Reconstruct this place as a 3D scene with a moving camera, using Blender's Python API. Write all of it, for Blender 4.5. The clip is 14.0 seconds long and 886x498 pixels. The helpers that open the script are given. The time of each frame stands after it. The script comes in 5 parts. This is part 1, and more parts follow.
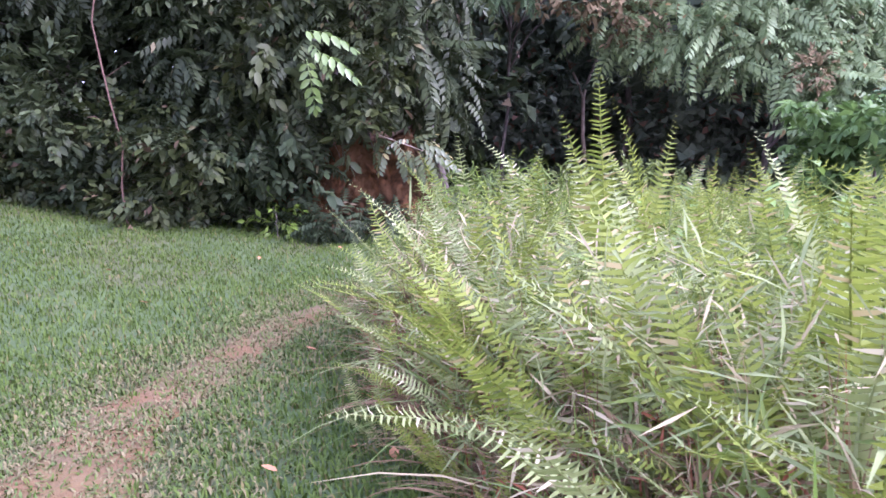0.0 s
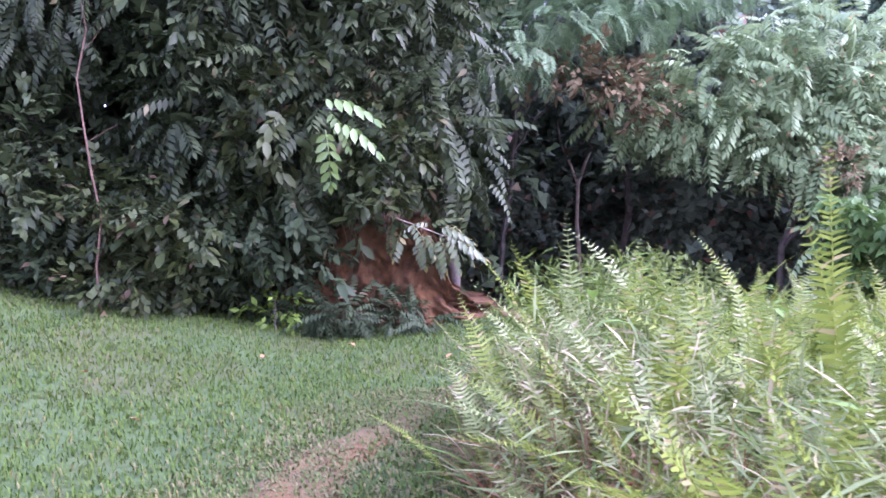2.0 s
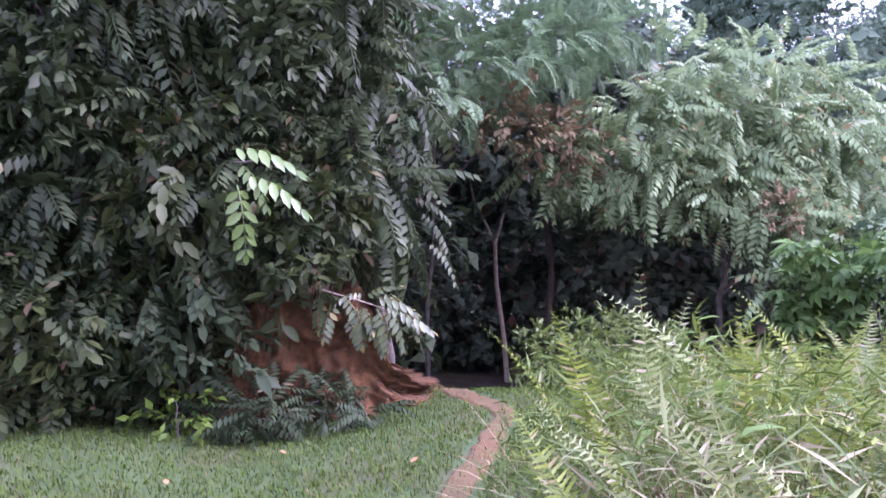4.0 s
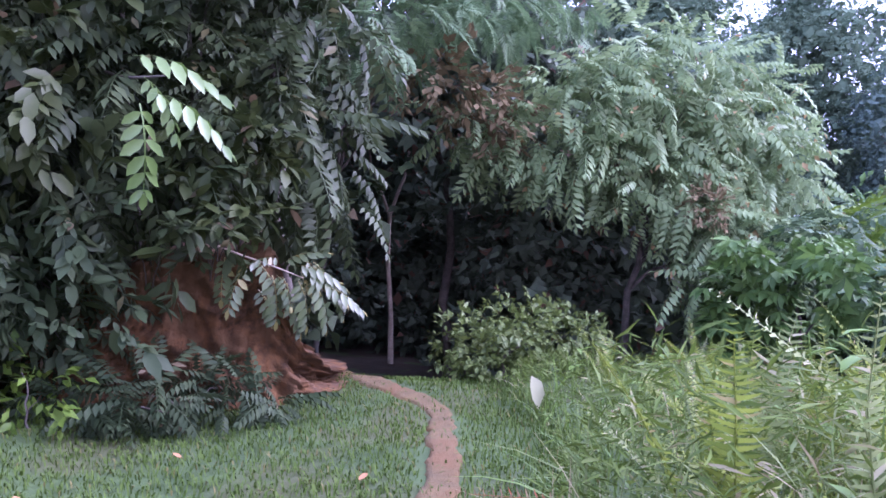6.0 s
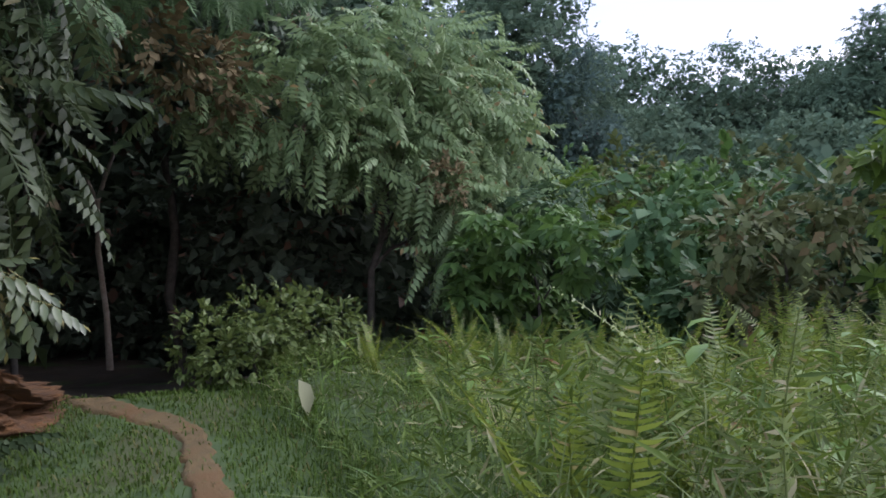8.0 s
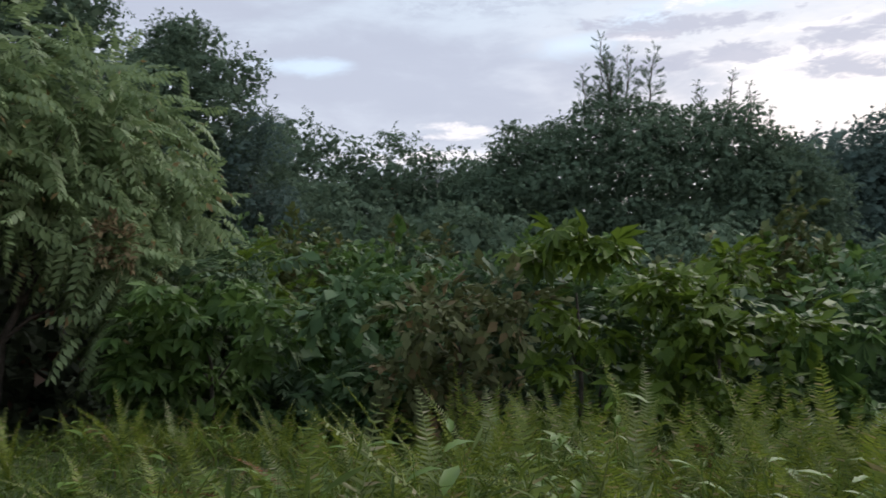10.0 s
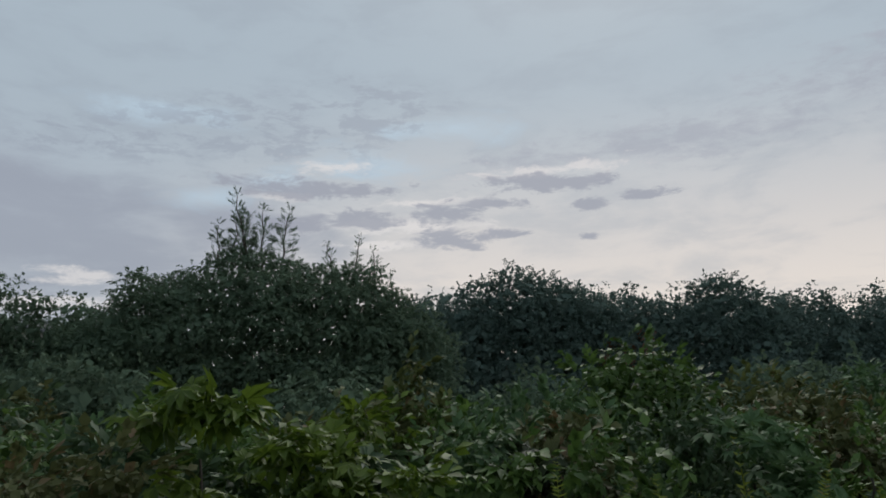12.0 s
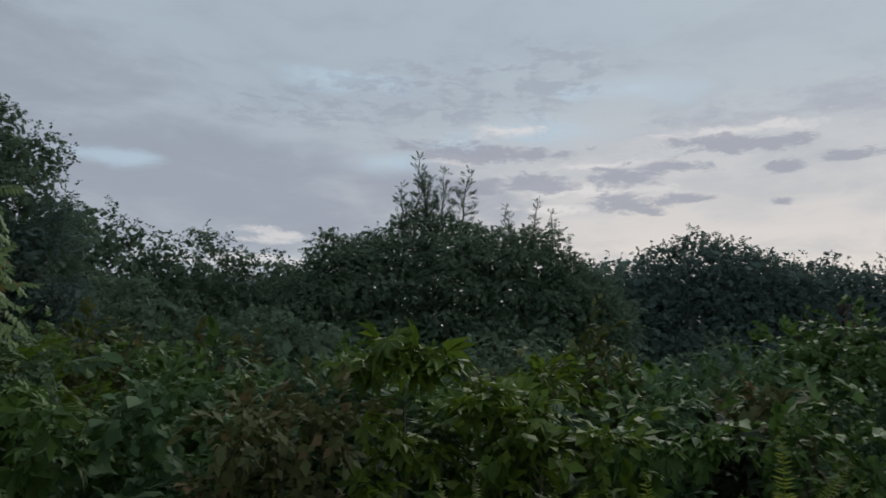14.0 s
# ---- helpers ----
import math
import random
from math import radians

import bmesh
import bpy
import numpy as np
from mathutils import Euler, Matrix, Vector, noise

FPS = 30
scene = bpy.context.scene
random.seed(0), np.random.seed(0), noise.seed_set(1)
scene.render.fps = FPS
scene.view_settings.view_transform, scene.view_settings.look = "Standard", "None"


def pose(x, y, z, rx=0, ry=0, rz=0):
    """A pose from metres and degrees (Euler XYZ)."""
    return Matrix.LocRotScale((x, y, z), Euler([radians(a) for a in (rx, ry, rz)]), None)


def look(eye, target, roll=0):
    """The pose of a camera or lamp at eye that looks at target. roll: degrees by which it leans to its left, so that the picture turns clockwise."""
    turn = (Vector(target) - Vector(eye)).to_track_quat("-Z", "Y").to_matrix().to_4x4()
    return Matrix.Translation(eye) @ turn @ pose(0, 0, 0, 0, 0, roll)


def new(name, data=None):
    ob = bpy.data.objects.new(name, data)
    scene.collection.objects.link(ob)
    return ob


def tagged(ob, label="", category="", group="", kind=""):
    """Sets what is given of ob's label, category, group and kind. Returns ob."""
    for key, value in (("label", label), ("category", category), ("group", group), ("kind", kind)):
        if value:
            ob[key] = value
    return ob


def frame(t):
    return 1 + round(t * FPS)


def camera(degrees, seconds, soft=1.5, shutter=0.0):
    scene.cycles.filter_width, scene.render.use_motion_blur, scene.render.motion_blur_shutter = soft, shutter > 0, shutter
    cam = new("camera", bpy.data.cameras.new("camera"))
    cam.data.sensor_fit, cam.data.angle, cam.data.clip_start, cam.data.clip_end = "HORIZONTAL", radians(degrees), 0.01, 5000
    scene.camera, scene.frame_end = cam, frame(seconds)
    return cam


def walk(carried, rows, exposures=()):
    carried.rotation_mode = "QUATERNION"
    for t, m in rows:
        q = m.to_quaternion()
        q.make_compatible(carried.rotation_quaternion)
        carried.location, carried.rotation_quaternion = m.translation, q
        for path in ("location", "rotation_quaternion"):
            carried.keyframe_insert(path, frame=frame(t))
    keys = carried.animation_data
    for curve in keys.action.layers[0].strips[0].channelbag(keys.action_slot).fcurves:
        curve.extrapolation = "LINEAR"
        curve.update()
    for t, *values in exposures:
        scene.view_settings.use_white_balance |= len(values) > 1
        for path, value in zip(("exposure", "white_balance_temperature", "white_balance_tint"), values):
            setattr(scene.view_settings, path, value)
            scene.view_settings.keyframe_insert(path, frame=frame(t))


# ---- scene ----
cam = camera(61.8, 14.0, 1.6, 0.18)
PATH = [
    (0, (0.152, 0.093, 1.326), (0.125, 2.069, 1.018), -4.5),
    (0.5, (-0.032, 0.343, 1.305), (0.012, 2.319, 1.001), -4.1),
    (1, (-0.215, 0.683, 1.337), (-0.118, 2.67, 1.125), -2.8),
    (1.5, (-0.459, 0.987, 1.365), (-0.266, 2.975, 1.246), -1.8),
    (2, (-0.659, 1.218, 1.382), (-0.546, 3.212, 1.287), -2.5),
    (2.5, (-0.803, 1.556, 1.429), (-0.776, 3.556, 1.418), -3.5),
    (3, (-1.0, 1.913, 1.436), (-0.873, 3.907, 1.532), -4.4),
    (3.5, (-1.058, 2.285, 1.433), (-0.707, 4.25, 1.564), -4.5),
    (4, (-1.046, 2.595, 1.403), (-0.628, 4.55, 1.468), -5.6),
    (4.1, (-1.063, 2.685, 1.4), (-0.612, 4.634, 1.421), -5.4),
    (4.2, (-1.09, 2.762, 1.396), (-0.582, 4.696, 1.395), -4.4),
    (6.3, (-1.462, 4.03, 1.41), (-0.634, 5.85, 1.375), -0.6),
    (6.5, (-1.45, 4.085, 1.402), (-0.573, 5.882, 1.36), -0.5),
    (6.8, (-1.426, 4.19, 1.416), (-0.455, 5.939, 1.399), -1.0),
    (7, (-1.405, 4.34, 1.458), (-0.353, 6.04, 1.508), -1.1),
    (7.2, (-1.39, 4.4, 1.458), (-0.243, 6.039, 1.471), -2.4),
    (9.3, (-1.317, 4.866, 1.584), (0.385, 5.915, 1.523), 1.0),
    (9.5, (-1.277, 4.89, 1.588), (0.49, 5.826, 1.548), 0.9),
    (10, (-1.251, 4.978, 1.608), (0.627, 5.665, 1.65), 0.4),
    (10.2, (-1.245, 5.069, 1.605), (0.674, 5.629, 1.653), 0.1),
    (10.5, (-1.174, 5.109, 1.617), (0.779, 5.54, 1.67), 0.1),
    (11, (-1.139, 5.087, 1.612), (0.845, 5.335, 1.677), 0.1),
    (11.5, (-1.072, 5.015, 1.628), (0.923, 4.934, 1.75), -0.5),
    (12, (-1.064, 5.005, 1.659), (0.867, 4.734, 2.102), -1.4),
    (12.5, (-1.151, 5.026, 1.636), (0.763, 4.724, 2.131), -1.6),
    (13, (-1.178, 5.05, 1.621), (0.753, 4.736, 2.036), -1.1),
    (13.5, (-1.187, 5.146, 1.609), (0.778, 5.091, 1.978), 0.6),
    (14, (-1.122, 5.234, 1.6), (0.838, 5.428, 1.945), 2.1),
]
EXPOSURES = [(0.0, 3.35, 5300, 53), (2.0, 3.5, 5130, 55), (3.0, 3.6, 5100, 56), (3.5, 3.35, 5230, 57), (4.2, 3.25, 5280, 58), (6.5, 2.85, 4980, 52), (7.0, 2.35, 5000, 46), (7.2, 2.15, 5150, 36), (9.3, 1.35, 6050, 17), (10.5, 0.6, 6400, 13), (11.5, 0.4, 6400, 12), (12.0, 0.12, 6320, 10), (12.5, -0.15, 6300, 10), (14.0, 0.1, 6300, 10)]
walk(cam, [(t, look(eye, target, roll)) for t, eye, target, roll in PATH], EXPOSURES)

# ---- sky and sun ----
world = bpy.data.worlds.new("evening_sky")
scene.world = world
world.use_nodes = True


def nodes_of(tree):
    tree.nodes.clear()

    def add(kind, **values):
        n = tree.nodes.new(kind)
        for key, value in values.items():
            if key in n.inputs:
                n.inputs[key].default_value = value
        return n
    return add, tree.links.new


SUN_ELEVATION, SUN_AZIMUTH = 44.0, 112.0  # azimuth clockwise from north (+y)
add, link = nodes_of(world.node_tree)
sky = add("ShaderNodeTexSky")
sky.sky_type, sky.sun_disc = "NISHITA", False
sky.sun_elevation, sky.sun_rotation = radians(SUN_ELEVATION), radians(SUN_AZIMUTH)
sky.air_density, sky.dust_density = 1.2, 2.0


def math_node(op, a, b=None, c=None, clamp=False):
    n = add("ShaderNodeMath")
    n.operation, n.use_clamp = op, clamp
    for k, v in enumerate((a, b, c)):
        if v is None:
            continue
        if isinstance(v, (int, float)):
            n.inputs[k].default_value = v
        else:
            link(v, n.inputs[k])
    return n.outputs[0]


def mix_node(factor, a, b):
    n = add("ShaderNodeMix")
    n.data_type = "RGBA"
    for k, v in ((0, factor), (6, a), (7, b)):
        if isinstance(v, (int, float, tuple)):
            n.inputs[k].default_value = v
        else:
            link(v, n.inputs[k])
    return n.outputs[2]


def smooth_node(v, lo, hi):
    n = add("ShaderNodeMapRange")
    n.interpolation_type = "SMOOTHSTEP"
    link(v, n.inputs[0])
    n.inputs[1].default_value, n.inputs[2].default_value = lo, hi
    return n.outputs[0]


coord = add("ShaderNodeTexCoord")
sep = add("ShaderNodeSeparateXYZ")
link(coord.outputs["Generated"], sep.inputs[0])
sx, sy, sz = sep.outputs
low = smooth_node(sz, 0.45, 0.02)
south = smooth_node(math_node("SUBTRACT", math_node("MULTIPLY", sx, 0.35), sy), -0.05, 0.5)
warm = math_node("MULTIPLY", low, south)
veil = mix_node(low, (3.7, 4.3, 4.75, 1), (4.2, 4.4, 4.75, 1))
veil = mix_node(warm, veil, (7.8, 6.8, 5.9, 1))
degrees_of = 180 / math.pi
azimuth = math_node("MULTIPLY", math_node("ARCTAN2", sy, sx), degrees_of)
elevation = math_node("MULTIPLY", math_node("ARCSINE", sz), degrees_of)
layer = add("ShaderNodeCombineXYZ")
link(math_node("MULTIPLY", azimuth, 0.06), layer.inputs[0])
link(math_node("MULTIPLY", elevation, 0.17), layer.inputs[1])


def layer_noise(scale, detail, offset, rough=0.55):
    m = add("ShaderNodeMapping")
    m.inputs["Location"].default_value = offset
    link(layer.outputs[0], m.inputs[0])
    n = add("ShaderNodeTexNoise", Scale=scale, Detail=detail, Roughness=rough, Distortion=0.3)
    link(m.outputs[0], n.inputs["Vector"])
    return n.outputs["Fac"]


def bank_of(clouds):
    """How deep a direction lies inside any of the clouds (azimuth, elevation, half width, half height), from 1 down."""
    best = None
    for az, el, w, h in clouds:
        u = math_node("MULTIPLY", math_node("SUBTRACT", azimuth, az), 1 / w)
        v = math_node("MULTIPLY", math_node("SUBTRACT", elevation, el), 1 / h)
        inside = math_node("SUBTRACT", 1.0, math_node("SQRT", math_node("ADD", math_node("MULTIPLY", u, u), math_node("MULTIPLY", v, v))))
        best = inside if best is None else math_node("MAXIMUM", best, inside)
    return best


def cloud_mask(clouds, ragged, weight, soft):
    """Clouds with noisy edges."""
    return smooth_node(math_node("ADD", bank_of(clouds), math_node("MULTIPLY", math_node("SUBTRACT", ragged, 0.5), weight)), 0.0, soft)


def laid(mask, strength, colour):
    global veil
    veil = mix_node(math_node("MULTIPLY", mask, strength), veil, (*colour, 1))


slow_edge, fine_edge = layer_noise(1.8, 8.0, (3.1, 1.7, 0), 0.6), layer_noise(5.5, 10.0, (0.4, 8.1, 0), 0.68)
laid(smooth_node(slow_edge, 0.42, 0.66), 0.35, (3.0, 3.4, 3.85))
laid(cloud_mask([(27, 13.5, 26, 7.5), (44, 20, 22, 7), (8, 14, 10, 3.5)], slow_edge, 1.6, 0.75), 0.8, (2.9, 3.1, 3.6))
laid(cloud_mask([(-27, 19.8, 15, 2.2), (-16, 19.0, 9, 1.3), (-45, 22, 16, 3)], fine_edge, 3.6, 1.1), 0.7, (3.35, 3.5, 3.95))
laid(cloud_mask([(-2, 19.3, 8, 1.7), (10.3, 16.4, 4, 1.1), (5, 18.2, 5, 1.1), (30, 14.6, 4, 0.9), (-9, 22, 7, 1.4), (14, 22.5, 6, 1.0)], slow_edge, 4.0, 1.1), 0.7, (4.5, 5.6, 6.4))
mottle = math_node("MULTIPLY", cloud_mask([(6, 21.5, 14, 4), (-2, 23.5, 9, 3), (18, 19.5, 9, 2)], slow_edge, 1.5, 0.6), smooth_node(fine_edge, 0.46, 0.58))
laid(mottle, 0.6, (2.95, 3.25, 3.75))
laid(cloud_mask([(1.4, 19.1, 3.2, 0.8), (-5.5, 14.6, 8, 1.1), (-7, 16.4, 6, 0.5), (-17.5, 18.5, 8, 0.7), (17.8, 10.3, 5, 0.7), (21, 8.2, 7, 0.9), (5, 16.8, 3, 0.5), (-4, 13.2, 5, 0.5)], fine_edge, 4.2, 0.9), 0.7, (7.0, 6.6, 6.3))
puffs = cloud_mask([(-1.5, 15.2, 4.6, 0.9), (3.2, 14.6, 3.0, 0.8), (-8.3, 15.5, 3.4, 1.1), (-8.6, 13.6, 4.4, 1.0), (-13.0, 13.8, 2.0, 0.45), (-19.4, 15.7, 2.0, 0.55), (-16.5, 17.5, 6.0, 0.9), (-24, 16.1, 2.4, 0.5), (-12, 16.2, 4.0, 0.5), (3, 17.4, 8, 0.9), (-19.5, 13.2, 1.0, 0.3)], fine_edge, 3.6, 0.6)
laid(puffs, 0.85, (2.95, 3.05, 3.5))
clouded = veil
sky_colour = mix_node(0.95, sky.outputs[0], clouded)
background = add("ShaderNodeBackground", Strength=0.1)
link(sky_colour, background.inputs[0])
link(background.outputs[0], add("ShaderNodeOutputWorld").inputs[0])

sun = new("sun", bpy.data.lights.new("sun", "SUN"))
sun.data.energy, sun.data.angle, sun.data.color = 1.2, radians(35), (1.0, 0.93, 0.84)
sun.matrix_world = look((30 * math.sin(radians(SUN_AZIMUTH)), 30 * math.cos(radians(SUN_AZIMUTH)), 27), (0, 0, 0))

# ---- materials ----


def material(name):
    m = bpy.data.materials.new(name)
    m.use_nodes = True
    return m, *nodes_of(m.node_tree)


def leaf_material(name, dark, light, dry=None, dry_share=0.0, rough=0.45, glow=0.3, gloss=0.5):
    """Foliage: each leaf its own tint, clouded by a slow noise, thin enough to let light through."""
    global add, link
    m, add, link = material(name)
    geo = add("ShaderNodeNewGeometry")
    place = add("ShaderNodeTexCoord")
    slow = add("ShaderNodeTexNoise", Scale=0.9, Detail=3.0)
    link(place.outputs["Object"], slow.inputs["Vector"])
    fine = add("ShaderNodeTexNoise", Scale=38.0, Detail=2.0)
    link(place.outputs["Object"], fine.inputs["Vector"])
    rnd = geo.outputs["Random Per Island"]
    t = math_node("ADD", math_node("MULTIPLY", rnd, 0.55), math_node("MULTIPLY", slow.outputs["Fac"], 0.5))
    t = math_node("ADD", t, math_node("MULTIPLY", math_node("SUBTRACT", fine.outputs["Fac"], 0.5), 0.35), clamp=True)
    colour = mix_node(t, (*dark, 1), (*light, 1))
    if dry:
        far = math_node("FRACT", math_node("MULTIPLY", rnd, 17.3))
        colour = mix_node(math_node("LESS_THAN", far, dry_share), colour, (*dry, 1))
    bsdf = add("ShaderNodeBsdfPrincipled", Roughness=rough)
    bsdf.inputs["Specular IOR Level"].default_value = gloss
    link(colour, bsdf.inputs["Base Color"])
    thin = add("ShaderNodeBsdfTranslucent")
    link(colour, thin.inputs[0])
    both = add("ShaderNodeMixShader", Fac=glow)
    both.inputs[0].default_value = glow
    link(bsdf.outputs[0], both.inputs[1])
    link(thin.outputs[0], both.inputs[2])
    link(both.outputs[0], add("ShaderNodeOutputMaterial").inputs[0])
    return m


def rough_material(name, dark, light, scale=6.0, rough=0.9, bump=0.4, fine_scale=60.0, third=None):
    """Soil, bark and the like: two scales of stain and a relief."""
    global add, link
    m, add, link = material(name)
    place = add("ShaderNodeTexCoord")
    big = add("ShaderNodeTexNoise", Scale=scale, Detail=6.0, Roughness=0.6)
    small = add("ShaderNodeTexNoise", Scale=fine_scale, Detail=4.0, Roughness=0.65)
    for n in (big, small):
        link(place.outputs["Object"], n.inputs["Vector"])
    t = math_node("ADD", math_node("MULTIPLY", smooth_node(big.outputs["Fac"], 0.3, 0.7), 0.65),
                  math_node("MULTIPLY", smooth_node(small.outputs["Fac"], 0.3, 0.7), 0.35), clamp=True)
    colour = mix_node(t, (*dark, 1), (*light, 1))
    if third:
        slow = add("ShaderNodeTexNoise", Scale=scale * 0.37, Detail=4.0)
        link(place.outputs["Object"], slow.inputs["Vector"])
        colour = mix_node(smooth_node(slow.outputs["Fac"], 0.48, 0.62), colour, (*third, 1))
    relief = add("ShaderNodeBump", Strength=bump, Distance=0.03)
    link(math_node("ADD", big.outputs["Fac"], math_node("MULTIPLY", small.outputs["Fac"], 0.4)), relief.inputs["Height"])
    bsdf = add("ShaderNodeBsdfPrincipled", Roughness=rough)
    link(colour, bsdf.inputs["Base Color"])
    link(relief.outputs[0], bsdf.inputs["Normal"])
    link(bsdf.outputs[0], add("ShaderNodeOutputMaterial").inputs[0])
    return m


M_FERN = leaf_material("fern_green", (0.075, 0.12, 0.013), (0.26, 0.31, 0.05), (0.28, 0.24, 0.10), 0.03, 0.5, 0.4, 0.35)
M_FERN_PALE = leaf_material("fern_pale", (0.12, 0.16, 0.042), (0.25, 0.29, 0.11), (0.36, 0.33, 0.2), 0.05, 0.5, 0.3, 0.35)
M_DEAD = leaf_material("dead_frond", (0.085, 0.052, 0.027), (0.22, 0.155, 0.085), (0.19, 0.07, 0.035), 0.1, 0.8, 0.12, 0.1)
M_STRAW = leaf_material("thicket_grass", (0.08, 0.115, 0.035), (0.22, 0.255, 0.11), (0.30, 0.26, 0.15), 0.25, 0.6, 0.25, 0.15)
M_GRASS = leaf_material("green_thicket_grass", (0.05, 0.10, 0.02), (0.165, 0.235, 0.06), (0.36, 0.34, 0.22), 0.03, 0.45, 0.3, 0.4)
M_TANGLE = leaf_material("scrambling_grass", (0.026, 0.052, 0.007), (0.13, 0.18, 0.032), (0.27, 0.26, 0.13), 0.04, 0.55, 0.3, 0.2)
M_LAWN = leaf_material("lawn_grass", (0.030, 0.060, 0.009), (0.100, 0.145, 0.028), (0.15, 0.13, 0.05), 0.05, 0.6, 0.3, 0.12)
M_LAWN_DRY = leaf_material("worn_grass", (0.085, 0.092, 0.036), (0.185, 0.155, 0.08), (0.07, 0.105, 0.03), 0.35, 0.7, 0.2, 0.12)
M_WEED = leaf_material("weed_green", (0.075, 0.145, 0.022), (0.18, 0.27, 0.055), None, 0, 0.45, 0.35, 0.35)
# Wood's-edge leaves, next three: shade of the dense overhang darkens the colours.
M_PINNATE_SHADED = leaf_material("pinnate_shaded", (0.010, 0.017, 0.007), (0.036, 0.050, 0.019), (0.10, 0.09, 0.04), 0.012, 0.5, 0.25, 0.18)
M_PINNATE_HALF_SHADED = leaf_material("pinnate_half_shaded", (0.018, 0.030, 0.012), (0.074, 0.096, 0.040), (0.11, 0.10, 0.045), 0.012, 0.48, 0.28, 0.22)
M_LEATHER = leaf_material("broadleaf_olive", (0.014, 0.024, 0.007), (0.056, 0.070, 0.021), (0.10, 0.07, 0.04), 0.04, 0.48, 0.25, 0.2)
# Sunlit copy of the pinnate leaf: the sunshine is in the base colour.
M_PINNATE_SUNLIT = leaf_material("pinnate_sunlit", (0.09, 0.155, 0.035), (0.19, 0.27, 0.08), None, 0, 0.38, 0.4, 0.6)
# Lit counterpart: skylight and lens glare lighten this leaf colour.
M_PINNATE_LIT = leaf_material("pinnate_lit", (0.105, 0.16, 0.068), (0.28, 0.37, 0.175), (0.28, 0.2, 0.09), 0.02, 0.5, 0.35, 0.25)
M_SPRAY = leaf_material("spray_green", (0.045, 0.068, 0.028), (0.12, 0.15, 0.062), (0.2, 0.18, 0.06), 0.08, 0.4, 0.25, 0.5)
M_FEATHER = leaf_material("feathery_green", (0.075, 0.135, 0.06), (0.19, 0.28, 0.135), None, 0, 0.55, 0.35, 0.3)
M_BROWNVINE = leaf_material("brown_tangle", (0.08, 0.065, 0.035), (0.22, 0.17, 0.09), None, 0, 0.8, 0.15, 0.1)
M_SHRUB = leaf_material("shrub_green", (0.022, 0.058, 0.013), (0.135, 0.225, 0.056), None, 0, 0.5, 0.3, 0.25)
M_SHRUB_YELLOW = leaf_material("shrub_yellow_green", (0.028, 0.062, 0.008), (0.16, 0.235, 0.032), None, 0, 0.5, 0.35, 0.22)
M_BUSH = leaf_material("bush_green", (0.045, 0.075, 0.018), (0.15, 0.19, 0.05), None, 0, 0.5, 0.3, 0.3)
M_SHRUB_DARK = leaf_material("shrub_dark_green", (0.03, 0.06, 0.03), (0.09, 0.14, 0.065), None, 0, 0.6, 0.25, 0.18)
M_SHRUB_BLUE = leaf_material("shrub_blue_green", (0.038, 0.085, 0.034), (0.12, 0.20, 0.085), None, 0, 0.6, 0.3, 0.18)
M_SHRUB_OLIVE = leaf_material("shrub_olive", (0.06, 0.075, 0.03), (0.15, 0.165, 0.07), (0.16, 0.12, 0.06), 0.08, 0.65, 0.25, 0.15)
# Near-black green: includes the shade inside the wood and at its foot.
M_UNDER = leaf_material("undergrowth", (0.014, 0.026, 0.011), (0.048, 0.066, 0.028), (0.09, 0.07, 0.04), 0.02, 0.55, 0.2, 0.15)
# Lighter wood leaves: veiling glare over the hollow is in the colour.
M_FOREST = leaf_material("hollow_tree_glare", (0.045, 0.072, 0.047), (0.13, 0.17, 0.108), (0.15, 0.09, 0.06), 0.05, 0.55, 0.25, 0.3)
# Far leaves: distance haze is put into the paler, bluish base colour.
M_FAR_HAZY = leaf_material("far_tree", (0.085, 0.135, 0.09), (0.15, 0.205, 0.135), None, 0, 0.8, 0.25, 0.06)
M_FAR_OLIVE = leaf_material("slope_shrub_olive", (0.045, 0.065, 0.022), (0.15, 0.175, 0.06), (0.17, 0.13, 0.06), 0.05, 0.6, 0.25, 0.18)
# Farthest leaves: the same haze, bluer, in the base colour.
M_FAR_HAZE_BLUE = leaf_material("far_tree_haze_blue", (0.075, 0.12, 0.105), (0.13, 0.18, 0.155), None, 0, 0.8, 0.25, 0.06)
M_FAR_RED = leaf_material("far_tree_red", (0.08, 0.04, 0.03), (0.17, 0.09, 0.05), None, 0, 0.7, 0.2, 0.2)
M_BARK = rough_material("bark", (0.035, 0.03, 0.025), (0.12, 0.10, 0.085), 9.0)
M_BARK_RED = rough_material("red_brown_bark", (0.06, 0.034, 0.024), (0.17, 0.10, 0.07), 11.0)
M_BARK_PALE = rough_material("pale_bark", (0.24, 0.19, 0.15), (0.46, 0.38, 0.31), 11.0)
M_CLAY = rough_material("red_clay", (0.026, 0.0115, 0.0036), (0.125, 0.055, 0.0145), 7.0, 0.95, 1.0, 30.0, (0.075, 0.036, 0.0115))
M_PATH = rough_material("trodden_earth", (0.062, 0.042, 0.015), (0.125, 0.078, 0.026), 5.0, 0.95, 0.9, 70.0, (0.105, 0.054, 0.016))
M_SOIL = rough_material("ground_cover", (0.022, 0.043, 0.009), (0.055, 0.088, 0.022), 2.3, 0.95, 0.5, 55.0, (0.05, 0.058, 0.018))
M_LITTER = rough_material("forest_floor", (0.02, 0.014, 0.01), (0.06, 0.04, 0.025), 3.0)

# ---- mesh tools ----
rng = np.random.default_rng(7)


